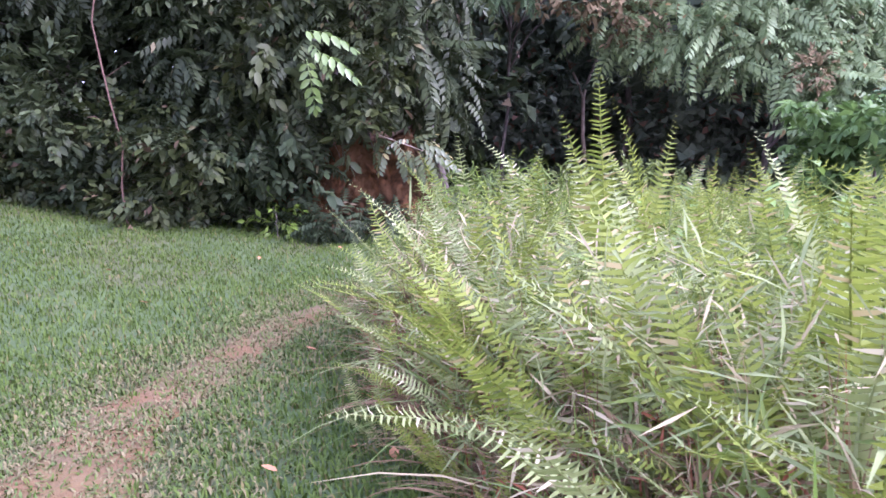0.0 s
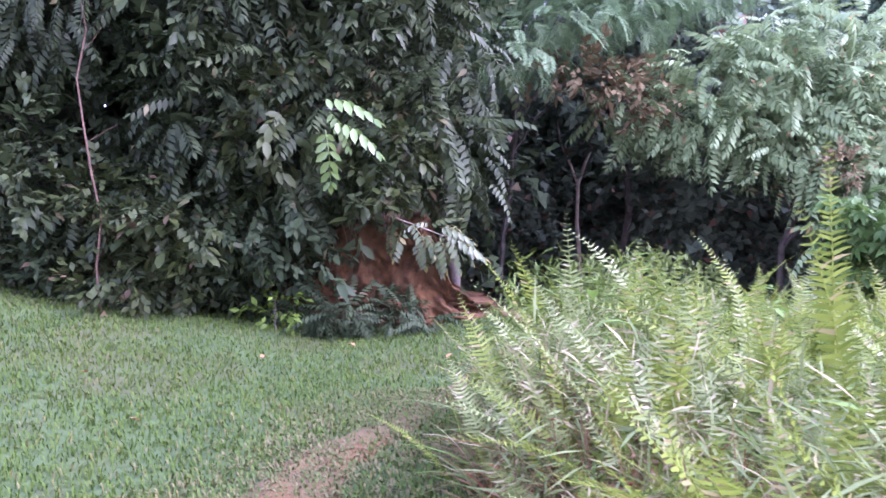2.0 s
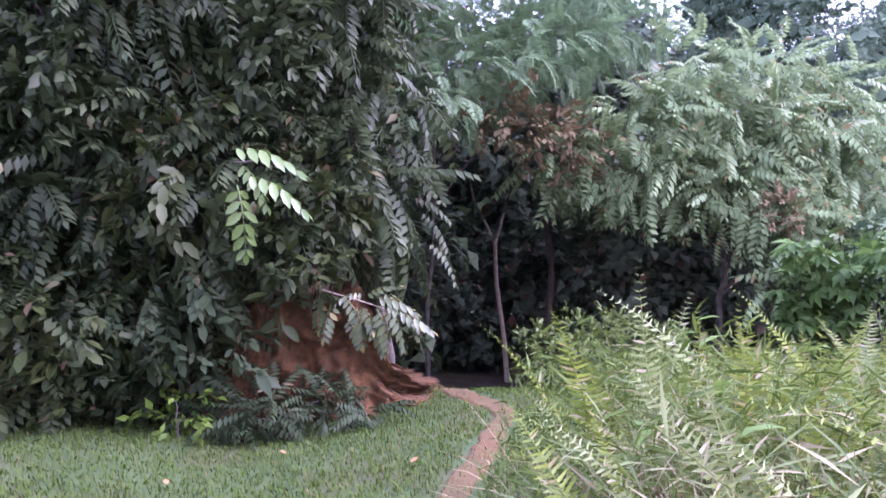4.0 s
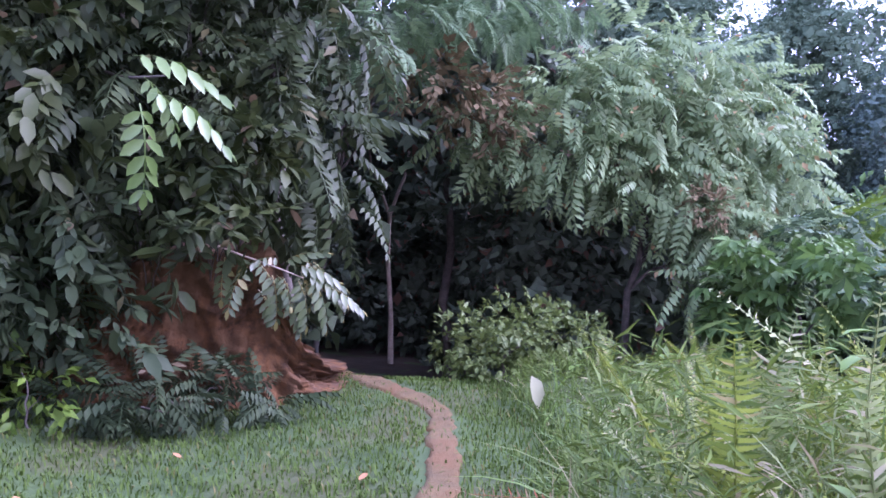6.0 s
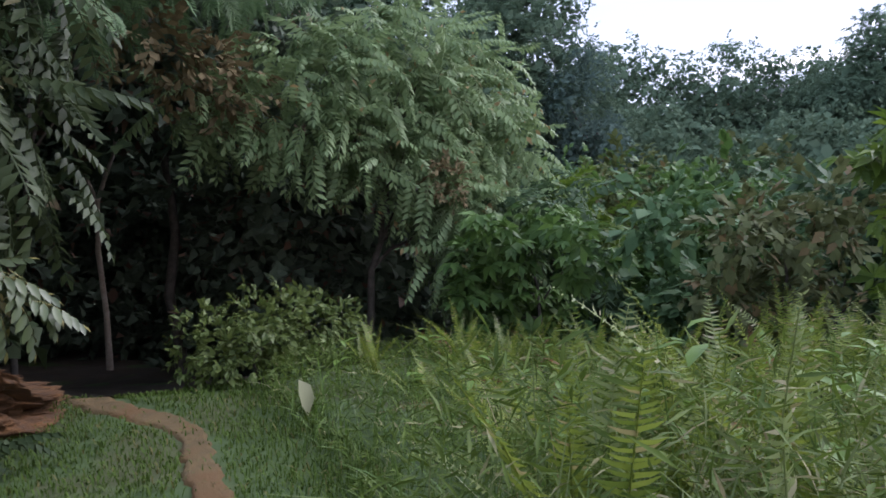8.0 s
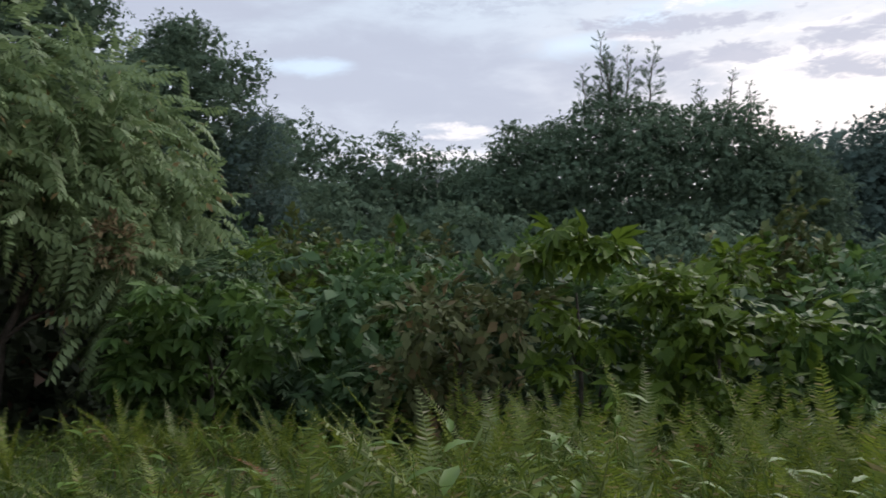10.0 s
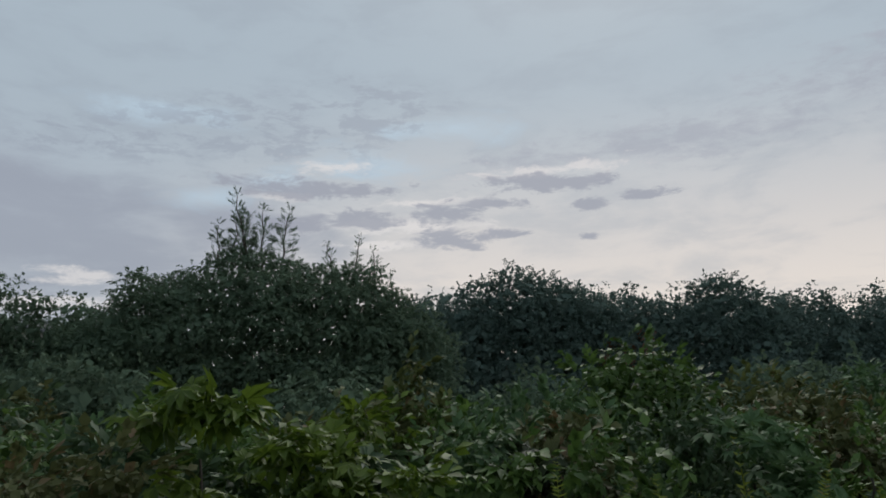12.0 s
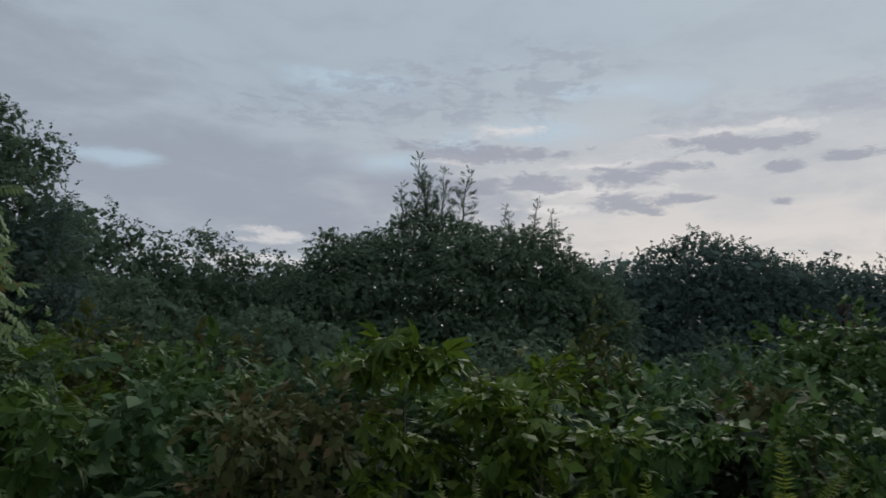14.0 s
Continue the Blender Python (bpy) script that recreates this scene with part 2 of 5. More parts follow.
def mesh_of(name, verts, faces, mat, smooth=False):
    me = bpy.data.meshes.new(name)
    verts, faces = np.asarray(verts, dtype=np.float32), np.asarray(faces, dtype=np.int32)
    me.vertices.add(len(verts))
    me.vertices.foreach_set("co", verts.ravel())
    me.loops.add(faces.size)
    me.loops.foreach_set("vertex_index", faces.ravel())
    me.polygons.add(len(faces))
    me.polygons.foreach_set("loop_start", np.arange(len(faces), dtype=np.int32) * faces.shape[1])
    if smooth:
        me.polygons.foreach_set("use_smooth", np.ones(len(faces), dtype=bool))
    me.update(calc_edges=True)
    me.materials.append(mat)
    return me


def empty(name, place, label, category, group=""):
    ob = new(name)
    ob.empty_display_size = 0.2
    ob.matrix_basis = Matrix.Translation(place)
    return tagged(ob, label, category, group)


def part(name, me, parent, label="", place=None):
    ob = new(name, me)
    ob.parent = parent
    if place is not None:
        ob.matrix_basis = place
    return tagged(ob, label)


def unit(v):
    return v / np.maximum(np.linalg.norm(v, axis=-1, keepdims=True), 1e-9)


def turns(axis, up):
    """Rotation matrices whose y column is axis and whose z column lies near up."""
    y = unit(axis)
    x = unit(np.cross(y, up))
    return np.stack([x, y, np.cross(x, y)], axis=-1)


def join(pieces):
    verts, faces, n = [], [], 0
    for v, f in pieces:
        verts.append(v)
        faces.append(np.asarray(f) + n)
        n += len(v)
    return np.concatenate(verts), np.concatenate(faces)


def scatter(kinds, places, axes, ups, sizes):
    """Lay one of several leaf shapes at each place."""
    rot, pick, out = turns(axes, ups), rng.integers(0, len(kinds), len(places)), []
    for k, (v, f) in enumerate(kinds):
        sel = np.nonzero(pick == k)[0]
        if not len(sel):
            continue
        w = np.einsum("nij,vj->nvi", rot[sel], v) * sizes[sel, None, None] + places[sel, None, :]
        g = np.asarray(f)[None] + (np.arange(len(sel)) * len(v))[:, None, None]
        out.append((w.reshape(-1, 3), g.reshape(-1, np.asarray(f).shape[1])))
    return join(out)


def tube(points, radii, sides=7):
    pts = np.asarray(points, dtype=float)
    way = unit(np.gradient(pts, axis=0))
    side = unit(np.cross(way, [0.31, 0.17, 0.02] + np.where(np.abs(way[:, 2:3]) < 0.8, [0, 0, 1.0], [1.0, 0, 0])))
    other = np.cross(way, side)
    a = np.arange(sides) * 2 * np.pi / sides
    ring = np.cos(a)[None, :, None] * side[:, None] + np.sin(a)[None, :, None] * other[:, None]
    v = (pts[:, None] + ring * np.asarray(radii)[:, None, None]).reshape(-1, 3)
    f = []
    for i in range(len(pts) - 1):
        for k in range(sides):
            p, q = i * sides + k, i * sides + (k + 1) % sides
            f += [(p, q, q + sides), (p, q + sides, p + sides)]
    return v, np.array(f)


def wander(start, end, n, amount, sag=0.0):
    t = np.linspace(0, 1, n)[:, None]
    p = np.asarray(start) * (1 - t) + np.asarray(end) * t
    p = p + rng.normal(0, amount, p.shape) * np.sin(t * np.pi) ** 0.5
    p[:, 2] += sag * np.sin(t[:, 0] * np.pi)
    return p


def leaf(w=0.22, fold=0.10, curl=0.12):
    """A pointed leaf one unit long, folded along its midrib: 8 triangles."""
    z1, z2, z3 = -0.02, -curl * 0.4, -curl
    v = [(0, 0, 0), (-w * .8, .28, z1 + fold * .8), (0, .3, z1), (w * .8, .28, z1 + fold * .8),
         (-w * .85, .65, z2 + fold * .7), (0, .66, z2), (w * .85, .65, z2 + fold * .7), (0, 1, z3)]
    f = [(0, 2, 1), (0, 3, 2), (1, 2, 5), (1, 5, 4), (2, 3, 6), (2, 6, 5), (4, 5, 7), (5, 6, 7)]
    return np.array(v), np.array(f)


def leaf_small(w=0.26, fold=0.1):
    v = [(0, 0, 0), (-w, .45, fold), (0, .5, 0), (w, .45, fold), (0, 1, -.08)]
    return np.array(v), np.array([(0, 2, 1), (0, 3, 2), (1, 2, 4), (2, 3, 4)])


def blade_leaf(w=0.3):
    return np.array([(0, 0, 0), (-w, .5, .06), (0, 1, 0), (w, .5, .06)]), np.array([(0, 3, 2), (0, 2, 1)])


def far_leaf(w=0.42):
    return np.array([(0, 0, 0), (-w, .62, .08), (w * .8, 1, 0)]), np.array([(0, 2, 1)])


def pinnate(pairs, leaflet, length=0.34, arch=0.3, hang=0.5, spread=70, jitter=6):
    """A compound leaf one unit long: a stalk with paired leaflets and one at the tip."""
    t = np.linspace(0.12, 0.97, pairs)
    rib = lambda s: np.stack([0 * s, s * (1 - .12 * arch * s), -arch * s ** 2], -1)
    out = []
    s = np.linspace(0, 1, 5)
    p = rib(s)
    wdt = np.linspace(0.012, 0.005, 5)
    v = np.concatenate([p - np.array([1, 0, 0]) * wdt[:, None], p + np.array([1, 0, 0]) * wdt[:, None]])
    f = []
    for i in range(4):
        f += [(i, i + 5, i + 6), (i, i + 6, i + 1)]
    out.append((v, np.array(f)))
    for k, tt in enumerate(t):
        o = rib(np.array([tt]))[0]
        grow = length * (0.72 + 0.5 * math.sin(math.pi * (0.15 + 0.75 * k / max(pairs - 1, 1))))
        for side in (-1, 1):
            a = radians(spread + rng.normal(0, jitter) - 18 * k / pairs)
            d = np.array([[side * math.sin(a), math.cos(a), -hang * (0.7 + 0.5 * rng.random())]])
            r = turns(d, np.array([[side * 0.5 * hang, 0.1 + 0.4 * rng.random(), 1.0]]))[0]
            out.append((leaflet[0] @ r.T * grow + o, leaflet[1]))
    d = np.array([[0, 1.0, -arch * 1.6]])
    r = turns(d, np.array([[0, 0.2, 1.0]]))[0]
    out.append((leaflet[0] @ r.T * length * 0.85 + rib(np.array([1.0]))[0], leaflet[1]))
    return join(out)


def sprig(n, leaflet, size=0.45, spread=0.5):
    """A twig end with n leaves set round it."""
    t = rng.random(n) ** 0.7
    o = np.stack([rng.normal(0, .05, n), t, rng.normal(0, .05, n)], -1)
    a = np.stack([rng.normal(0, spread * 1.2, n), 0.5 + rng.random(n), rng.normal(-0.25, spread, n)], -1)
    u = np.stack([rng.normal(0, .4, n), rng.normal(0, .3, n), np.ones(n)], -1)
    return scatter([leaflet], o, a, u, size * (0.6 + 0.6 * rng.random(n)))


# ---- the lie of the land ----
FERN_EDGE = [(0.75, -3.0), (0.75, 0.0), (0.45, 1.4), (0.05, 2.6), (-0.35, 3.7), (-0.42, 5.2), (-0.36, 5.8), (0.0, 6.5), (0.50, 7.2), (0.95, 7.8), (1.45, 9.2), (2.0, 10.6), (2.6, 12.0)]
TRAIL = [(-1.30, -4.0), (-1.35, 0.0), (-1.45, 2.4), (-1.58, 3.9), (-1.2, 5.1), (-0.78, 5.95), (-0.25, 6.9), (0.05, 7.6), (0.43, 8.45), (0.80, 9.25), (0.93, 9.7), (0.88, 10.15), (0.78, 10.7), (0.76, 11.2), (1.0, 11.8), (1.5, 12.8), (2.6, 14.0), (3.2, 16.0)]


def ramp(v, lo, hi):
    t = np.clip((np.asarray(v, dtype=float) - lo) / (hi - lo), 0, 1)
    return t * t * (3 - 2 * t)


def fern_edge(y):
    return np.interp(y, [p[1] for p in FERN_EDGE], [p[0] for p in FERN_EDGE])


def trail_x(y):
    return np.interp(y, [p[1] for p in TRAIL], [p[0] for p in TRAIL])


def trail_width(y):
    return np.interp(y, [0, 2.5, 4.5, 6.0, 7.2, 9.4, 10.2, 12], [0.36, 0.36, 0.30, 0.22, 0.14, 0.12, 0.16, 0.2])


def land(x, y):
    x, y = np.asarray(x, dtype=float), np.asarray(y, dtype=float)
    h = 0.20 * np.maximum(0, -1.6 - x) * ramp(y, 2.0, 9.5) * (1 - 0.6 * ramp(-x, 7, 20))
    h = h - 0.07 * np.maximum(0, np.minimum(x, 16) - 0.6) * ramp(y, 0, 8)
    h = h - 1.1 * ramp(x, 4.0, 9.5) - 0.55 * ramp(y, 10.9, 13.2) * ramp(x, 0.2, 1.6) - 0.5 * ramp(y, 12.5, 18.0) * ramp(x, 0.3, 3.0)
    h = h + 1.5 * ramp(y, 11.5, 13.5) * ramp(-x, -0.6, 1.0)
    h = h + 0.03 * np.sin(1.7 * x + 0.6 * y) * np.sin(1.3 * y - 0.4 * x) + 0.015 * np.sin(4.1 * x) * np.cos(3.7 * y + x)
    return h


def grid_axis(lo, hi, step, reach):
    fine = np.arange(lo, hi + step / 2, step)
    out = np.geomspace(step * 1.5, reach, 26)
    return np.concatenate([(lo - out)[::-1], fine, hi + out])


gx, gy = grid_axis(-9, 12, 0.14, 1500), grid_axis(-3, 15, 0.14, 1500)
X, Y = np.meshgrid(gx, gy)
ids = np.arange(X.size).reshape(X.shape)
quads = np.stack([ids[:-1, :-1], ids[:-1, 1:], ids[1:, 1:], ids[1:, :-1]], -1).reshape(-1, 4)
ground = new("ground", mesh_of("ground", np.stack([X, Y, land(X, Y)], -1).reshape(-1, 3), quads, M_SOIL, True))
tagged(ground, "green and brown uneven grassy ground", "ground", kind="structure")

ts = np.arange(-3.5, 11.4, 0.05)
us = np.linspace(-1, 1, 9)
cx, half = trail_x(ts), trail_width(ts)
cx = np.convolve(np.pad(cx, 5, mode="edge"), np.ones(11) / 11, "valid")
wob = 1 + 0.10 * np.sin(ts * 5.1) + 0.08 * np.sin(ts * 11.7 + 1) + rng.normal(0, 0.11, len(ts))
PXs = cx[:, None] + us[None] * (half * wob)[:, None] + 0.03 * np.sin(ts * 3.3)[:, None]
PYs = np.repeat(ts[:, None], 9, 1)
PZs = land(PXs, PYs) + 0.022 - 0.04 * (np.abs(us)[None] > 0.9)
ids = np.arange(PXs.size).reshape(PXs.shape)
quads = np.stack([ids[:-1, :-1], ids[:-1, 1:], ids[1:, 1:], ids[1:, :-1]], -1).reshape(-1, 4)
trail = new("dirt_path", mesh_of("dirt_path", np.stack([PXs, PYs, PZs], -1).reshape(-1, 3), quads, M_PATH, True))
tagged(trail, "narrow trodden path of pale reddish earth through the grass", "path", kind="structure")

# bare forest floor of the hollow, a skin over the falling ground
fx, fy = np.meshgrid(np.arange(0.6, 13.0, 0.2), np.arange(11.3, 24.0, 0.2))
fx = fx + 0.10 * np.sin(fy * 3.1) + 0.06 * np.sin(fy * 7.7 + fx)
ids = np.arange(fx.size).reshape(fx.shape)
quads = np.stack([ids[:-1, :-1], ids[:-1, 1:], ids[1:, 1:], ids[1:, :-1]], -1).reshape(-1, 4)
floor_z = land(fx, fy) + 0.02 + 0.02 * np.sin(fx * 5 + 2 * np.sin(fy * 4))
tagged(new("forest_floor", mesh_of("forest_floor", np.stack([fx, fy, floor_z], -1).reshape(-1, 3), quads, M_LITTER, True)), "dark leaf-littered forest floor of the hollow", "ground", kind="structure")

# ---- lawn ----


def grass_mesh(name, x, y, z, length, width, lean, mat):
    n = len(x)
    a = rng.random(n) * 2 * np.pi
    d = np.stack([np.cos(a), np.sin(a), np.zeros(n)], -1)
    s = np.stack([-np.sin(a), np.cos(a), np.zeros(n)], -1) * (width / 2)[:, None]
    o = np.stack([x, y, z], -1)
    up = np.array([0, 0, 1.0])
    m = o + d * (length * lean * 0.35)[:, None] + up * (length * (1 - 0.25 * lean) * 0.6)[:, None]
    t = o + d * (length * lean)[:, None] + up * (length * (1 - 0.62 * lean))[:, None]
    v = np.stack([o - s * .7, o + s * .7, m - s, m + s, t], 1).reshape(-1, 3)
    f = (np.array([(0, 1, 3), (0, 3, 2), (2, 3, 4)])[None] + (np.arange(n) * 5)[:, None, None]).reshape(-1, 3)
    return mesh_of(name, v, f, mat)


def lawn_points(n, x0, x1, y0, y1):
    x, y = rng.uniform(x0, x1, n), rng.uniform(y0, y1, n)
    off = np.abs(x - trail_x(y)) / (trail_width(y) * 1.15)
    patch = 0.5 + 0.5 * np.sin(x * 2.3 + np.sin(y * 1.9)) * np.sin(y * 2.7 + 0.7)
    bare = np.interp(y, [2, 5.6, 6.1, 6.9, 7.3, 20], [0.42, 0.42, 0.75, 0.6, 0.16, 0.12])
    keep = rng.random(n) < np.where(off < 1, np.maximum(bare * (0.4 + 1.2 * patch), ramp(off, 0.75, 1.15)), 1.0)
    keep &= x < fern_edge(y) + 0.35
    keep &= (y < 12 - 0.15 * np.abs(x)) | (x > -0.3)
    return x[keep], y[keep]


for lo, hi, count in ((1.2, 5.0, 52000), (5.0, 8.2, 46000), (8.2, 12.0, 42000)):
    x, y = lawn_points(count, -7.5 if lo > 4 else -5.0, 2.2, lo, hi)
    n = len(x)
    tall = 1.0 + 0.9 * ramp(x - fern_edge(y), -0.5, 0.2)
    lawn = new("lawn_grass", grass_mesh("lawn_grass", x, y, land(x, y) - 0.004, rng.uniform(0.035, 0.085, n) * tall,
                                       rng.uniform(0.006, 0.012, n), rng.uniform(0.2, 0.95, n), M_LAWN))
    tagged(lawn, "short green carpet grass of a mown lawn", "grass", kind="stuff")

for x0, x1, y0, y1, count in ((-14.0, -5.0, -5.0, 5.0, 12000), (-5.0, 1.4, -5.0, 1.4, 14000), (-14.0, -7.3, 4.8, 12.2, 14000), (-5.6, -4.6, 1.0, 5.2, 3000)):
    x, y = rng.uniform(x0, x1, count) + rng.normal(0, 0.3, count), rng.uniform(y0, y1, count) + rng.normal(0, 0.3, count)
    sel = (np.abs(x - trail_x(y)) > trail_width(y) * (0.3 + 0.7 * rng.random(count))) & (x < fern_edge(y) + 0.3)
    x, y = x[sel], y[sel]
    n = len(x)
    sward = new("lawn_grass", grass_mesh("lawn_grass", x, y, land(x, y) - 0.004, rng.uniform(0.04, 0.09, n), rng.uniform(0.012, 0.026, n), rng.uniform(0.3, 0.98, n), M_LAWN))
    tagged(sward, "short green carpet grass of a mown lawn", "grass", kind="stuff")
x, y = rng.normal(0, 0.46, 26000), rng.uniform(1.4, 7.0, 26000)
x = trail_x(y) + x * (0.75 + 0.5 * rng.random(26000))
bare = np.zeros(len(x))
for a, b, r in ((-0.98, 5.7, 0.26), (-1.6, 3.95, 0.22), (-1.5, 2.9, 0.25), (-1.3, 4.8, 0.16)):
    bare = np.maximum(bare, np.exp(-((x - a) ** 2 * 2.2 + (y - b) ** 2) / r ** 2))
sel = rng.random(len(x)) > bare * 1.1
x, y = x[sel], y[sel]
n = len(x)
worn = new("worn_grass", grass_mesh("worn_grass", x, y, land(x, y) + 0.008, rng.uniform(0.025, 0.06, n), rng.uniform(0.006, 0.012, n), rng.uniform(0.4, 0.98, n), M_LAWN_DRY))
tagged(worn, "thin straw-coloured trodden grass along the path", "grass", kind="stuff")

# ---- fern thicket ----


PINNA = (np.array([(-0.10, 0.0, 0), (0.10, 0.0, 0), (0.09, 0.55, 0.06), (-0.055, 0.58, 0.06), (0.03, 1.0, -0.10)]), np.array([(0, 1, 2), (0, 2, 3), (3, 2, 4)]))


def frond_mesh(name, pairs, mat, curl, twist, width=0.068):
    """One sword-fern frond a metre long along +z, arching towards +y."""
    s = np.linspace(0, 1, 12)
    rib = lambda q: np.stack([twist * q ** 2, curl * q ** 2.2, q - 0.25 * curl * q ** 2.5], -1)
    stalk = tube(rib(s[::2]), np.linspace(0.0055, 0.0012, 6), 3)
    q = np.linspace(0.14, 0.995, pairs)
    o, d = rib(q), unit(rib(q + 0.01) - rib(q))
    size = width * np.minimum(1, (q - 0.05) * 5) * np.clip((1.02 - q) * 2.6, 0.06, 1) ** 0.8
    places, axes, ups, sizes = [], [], [], []
    for side in (-1, 1):
        right = unit(np.cross(d, np.array([0, 1.0, 0.25])))
        axes.append(side * right + 0.32 * d + rng.normal(0, 0.06, d.shape))
        ups.append(np.cross(right, d) + 0.25 * d + rng.normal(0, 0.12, d.shape))
        places.append(o + rng.normal(0, 0.002, o.shape))
        sizes.append(size * rng.uniform(0.85, 1.12, pairs))
    v, f = scatter([PINNA], *(np.concatenate(a) for a in (places, axes, ups, sizes)))
    return mesh_of(name, *join([stalk, (v, f)]), mat)


FRONDS = [frond_mesh("frond", 42 + 2 * k, M_FERN, c, w) for k, (c, w) in enumerate(((0.12, 0.05), (0.28, -0.08), (0.45, 0.1), (0.65, -0.05)))]
FRONDS_PALE = [frond_mesh("frond", 42, M_FERN_PALE, c, w) for c, w in ((0.2, 0.06), (0.42, -0.1))]
FRONDS_SLIM = [frond_mesh("frond", 46, M_FERN_PALE, c, w, 0.058) for c, w in ((0.2, 0.06), (0.42, -0.1))]
FRONDS_TALL = [frond_mesh("frond", 54, M_FERN, c, w, 0.056) for c, w in ((0.1, 0.05), (0.35, -0.1))]
FRONDS_DEAD = [frond_mesh("frond", 44, M_DEAD, c, w, 0.065) for c, w in ((0.75, 0.1), (0.95, -0.12))]


def fern(x, y, height, fronds, tilt=0.35, pale=0.15, dead=0.4, label="upright yellow-green sword fern growing in the thicket"):
    base = empty("sword_fern", (x, y, float(land(x, y))), label, "fern", "sword ferns of the thicket")
    for k in range(fronds):
        a = 360 * (k + rng.random() * 0.7) / fronds
        lean = rng.uniform(2, 30) * tilt / 0.35
        size = height * rng.uniform(0.72, 1.12)
        pool = FRONDS_PALE if rng.random() < pale else FRONDS
        if lean > 18 * tilt / 0.35 and rng.random() < dead:
            pool = FRONDS_DEAD
        part("frond", pool[rng.integers(0, len(pool))], base,
             place=pose(rng.normal(0, .03), rng.normal(0, .03), 0, 0, 0, a) @ pose(0, 0, 0, -lean) @ pose(0, 0, 0, 0, 0, rng.uniform(-50, 50)) @ Matrix.Scale(size, 4))


def thicket_roof(off, y):
    """Height of the tangled grass over the ground, off metres in from the thicket's edge."""
    roof = (0.42 + 0.60 * ramp(off, -0.1, 0.45)) * (1 - 0.50 * ramp(y, 5.9, 8.1)) * (1 - 0.10 * ramp(off, 1.8, 4.6))
    return roof * (0.93 + 0.10 * np.sin(off * 2.9 + 1.3 * np.sin(y * 2.1)) + 0.07 * np.sin(y * 3.3 + off))


spots = []
while len(spots) < 230:
    y = rng.uniform(0.6, 10.2)
    x = fern_edge(y) + 0.12 + 5.2 * rng.random() ** 1.35
    if x > 5.4 or (4.7 < y < 6.5 and x < fern_edge(y) + 0.7) or (y < 1.2 and x < 0.9) or (y > 6.0 and x < fern_edge(y) + 1.0) or (y > 6.2 and x < fern_edge(y) + 1.6 and rng.random() < 0.7):
        continue
    if all((x - a) ** 2 + (y - b) ** 2 > 0.065 for a, b in spots):
        spots.append((x, y))
for x, y in spots:
    off = float(x - fern_edge(y))
    inner = float(ramp(off, 0.0, 1.2))
    fern(x, y, float(thicket_roof(off, y)) * (0.9 + 0.18 * inner) + 0.14 * inner + rng.normal(0, 0.12), int(rng.integers(3, 5)) if inner < 0.35 else int(rng.integers(4, 8)), 0.30 if inner > 0.35 else 0.24, 0.3 if inner < 0.5 else 0.18, 0.25 if inner > 0.35 else 0.0)
while len(spots) < 255:
    x, y = rng.uniform(1.2, 5.6), rng.uniform(-5.0, 1.0)
    spots.append((x, y))
    fern(x, y, 1.0 + rng.normal(0, 0.1), 6)


for k in range(64):
    y = rng.uniform(1.4, 4.7)
    off = 0.02 + 1.6 * rng.random() ** 1.3
    x = float(fern_edge(y)) + off
    fern(x, y, float(thicket_roof(off, y)) * 1.02 + 0.10 + rng.normal(0, 0.1), int(rng.integers(4, 7)), 0.42, 0.35, 0.0, "upright sword fern with yellow-green and pale fronds near the lawn")


def grown_frond(base, root, tip, pool, k, turn):
    """A frond of the fern at base, from root to tip, both in the world."""
    me = pool[k]
    v = np.array([c for c in me.vertices[0].co])
    end = Vector(me.vertices[6 * 3 - 1].co)
    way = Vector(tip) - Vector(root)
    q = end.rotation_difference(way).to_matrix().to_4x4()
    m = Matrix.Translation(Vector(root) - base.location) @ Matrix.Rotation(radians(turn), 4, way.normalized()) @ q @ Matrix.Scale(way.length / end.length, 4)
    part("frond", me, base, place=m)


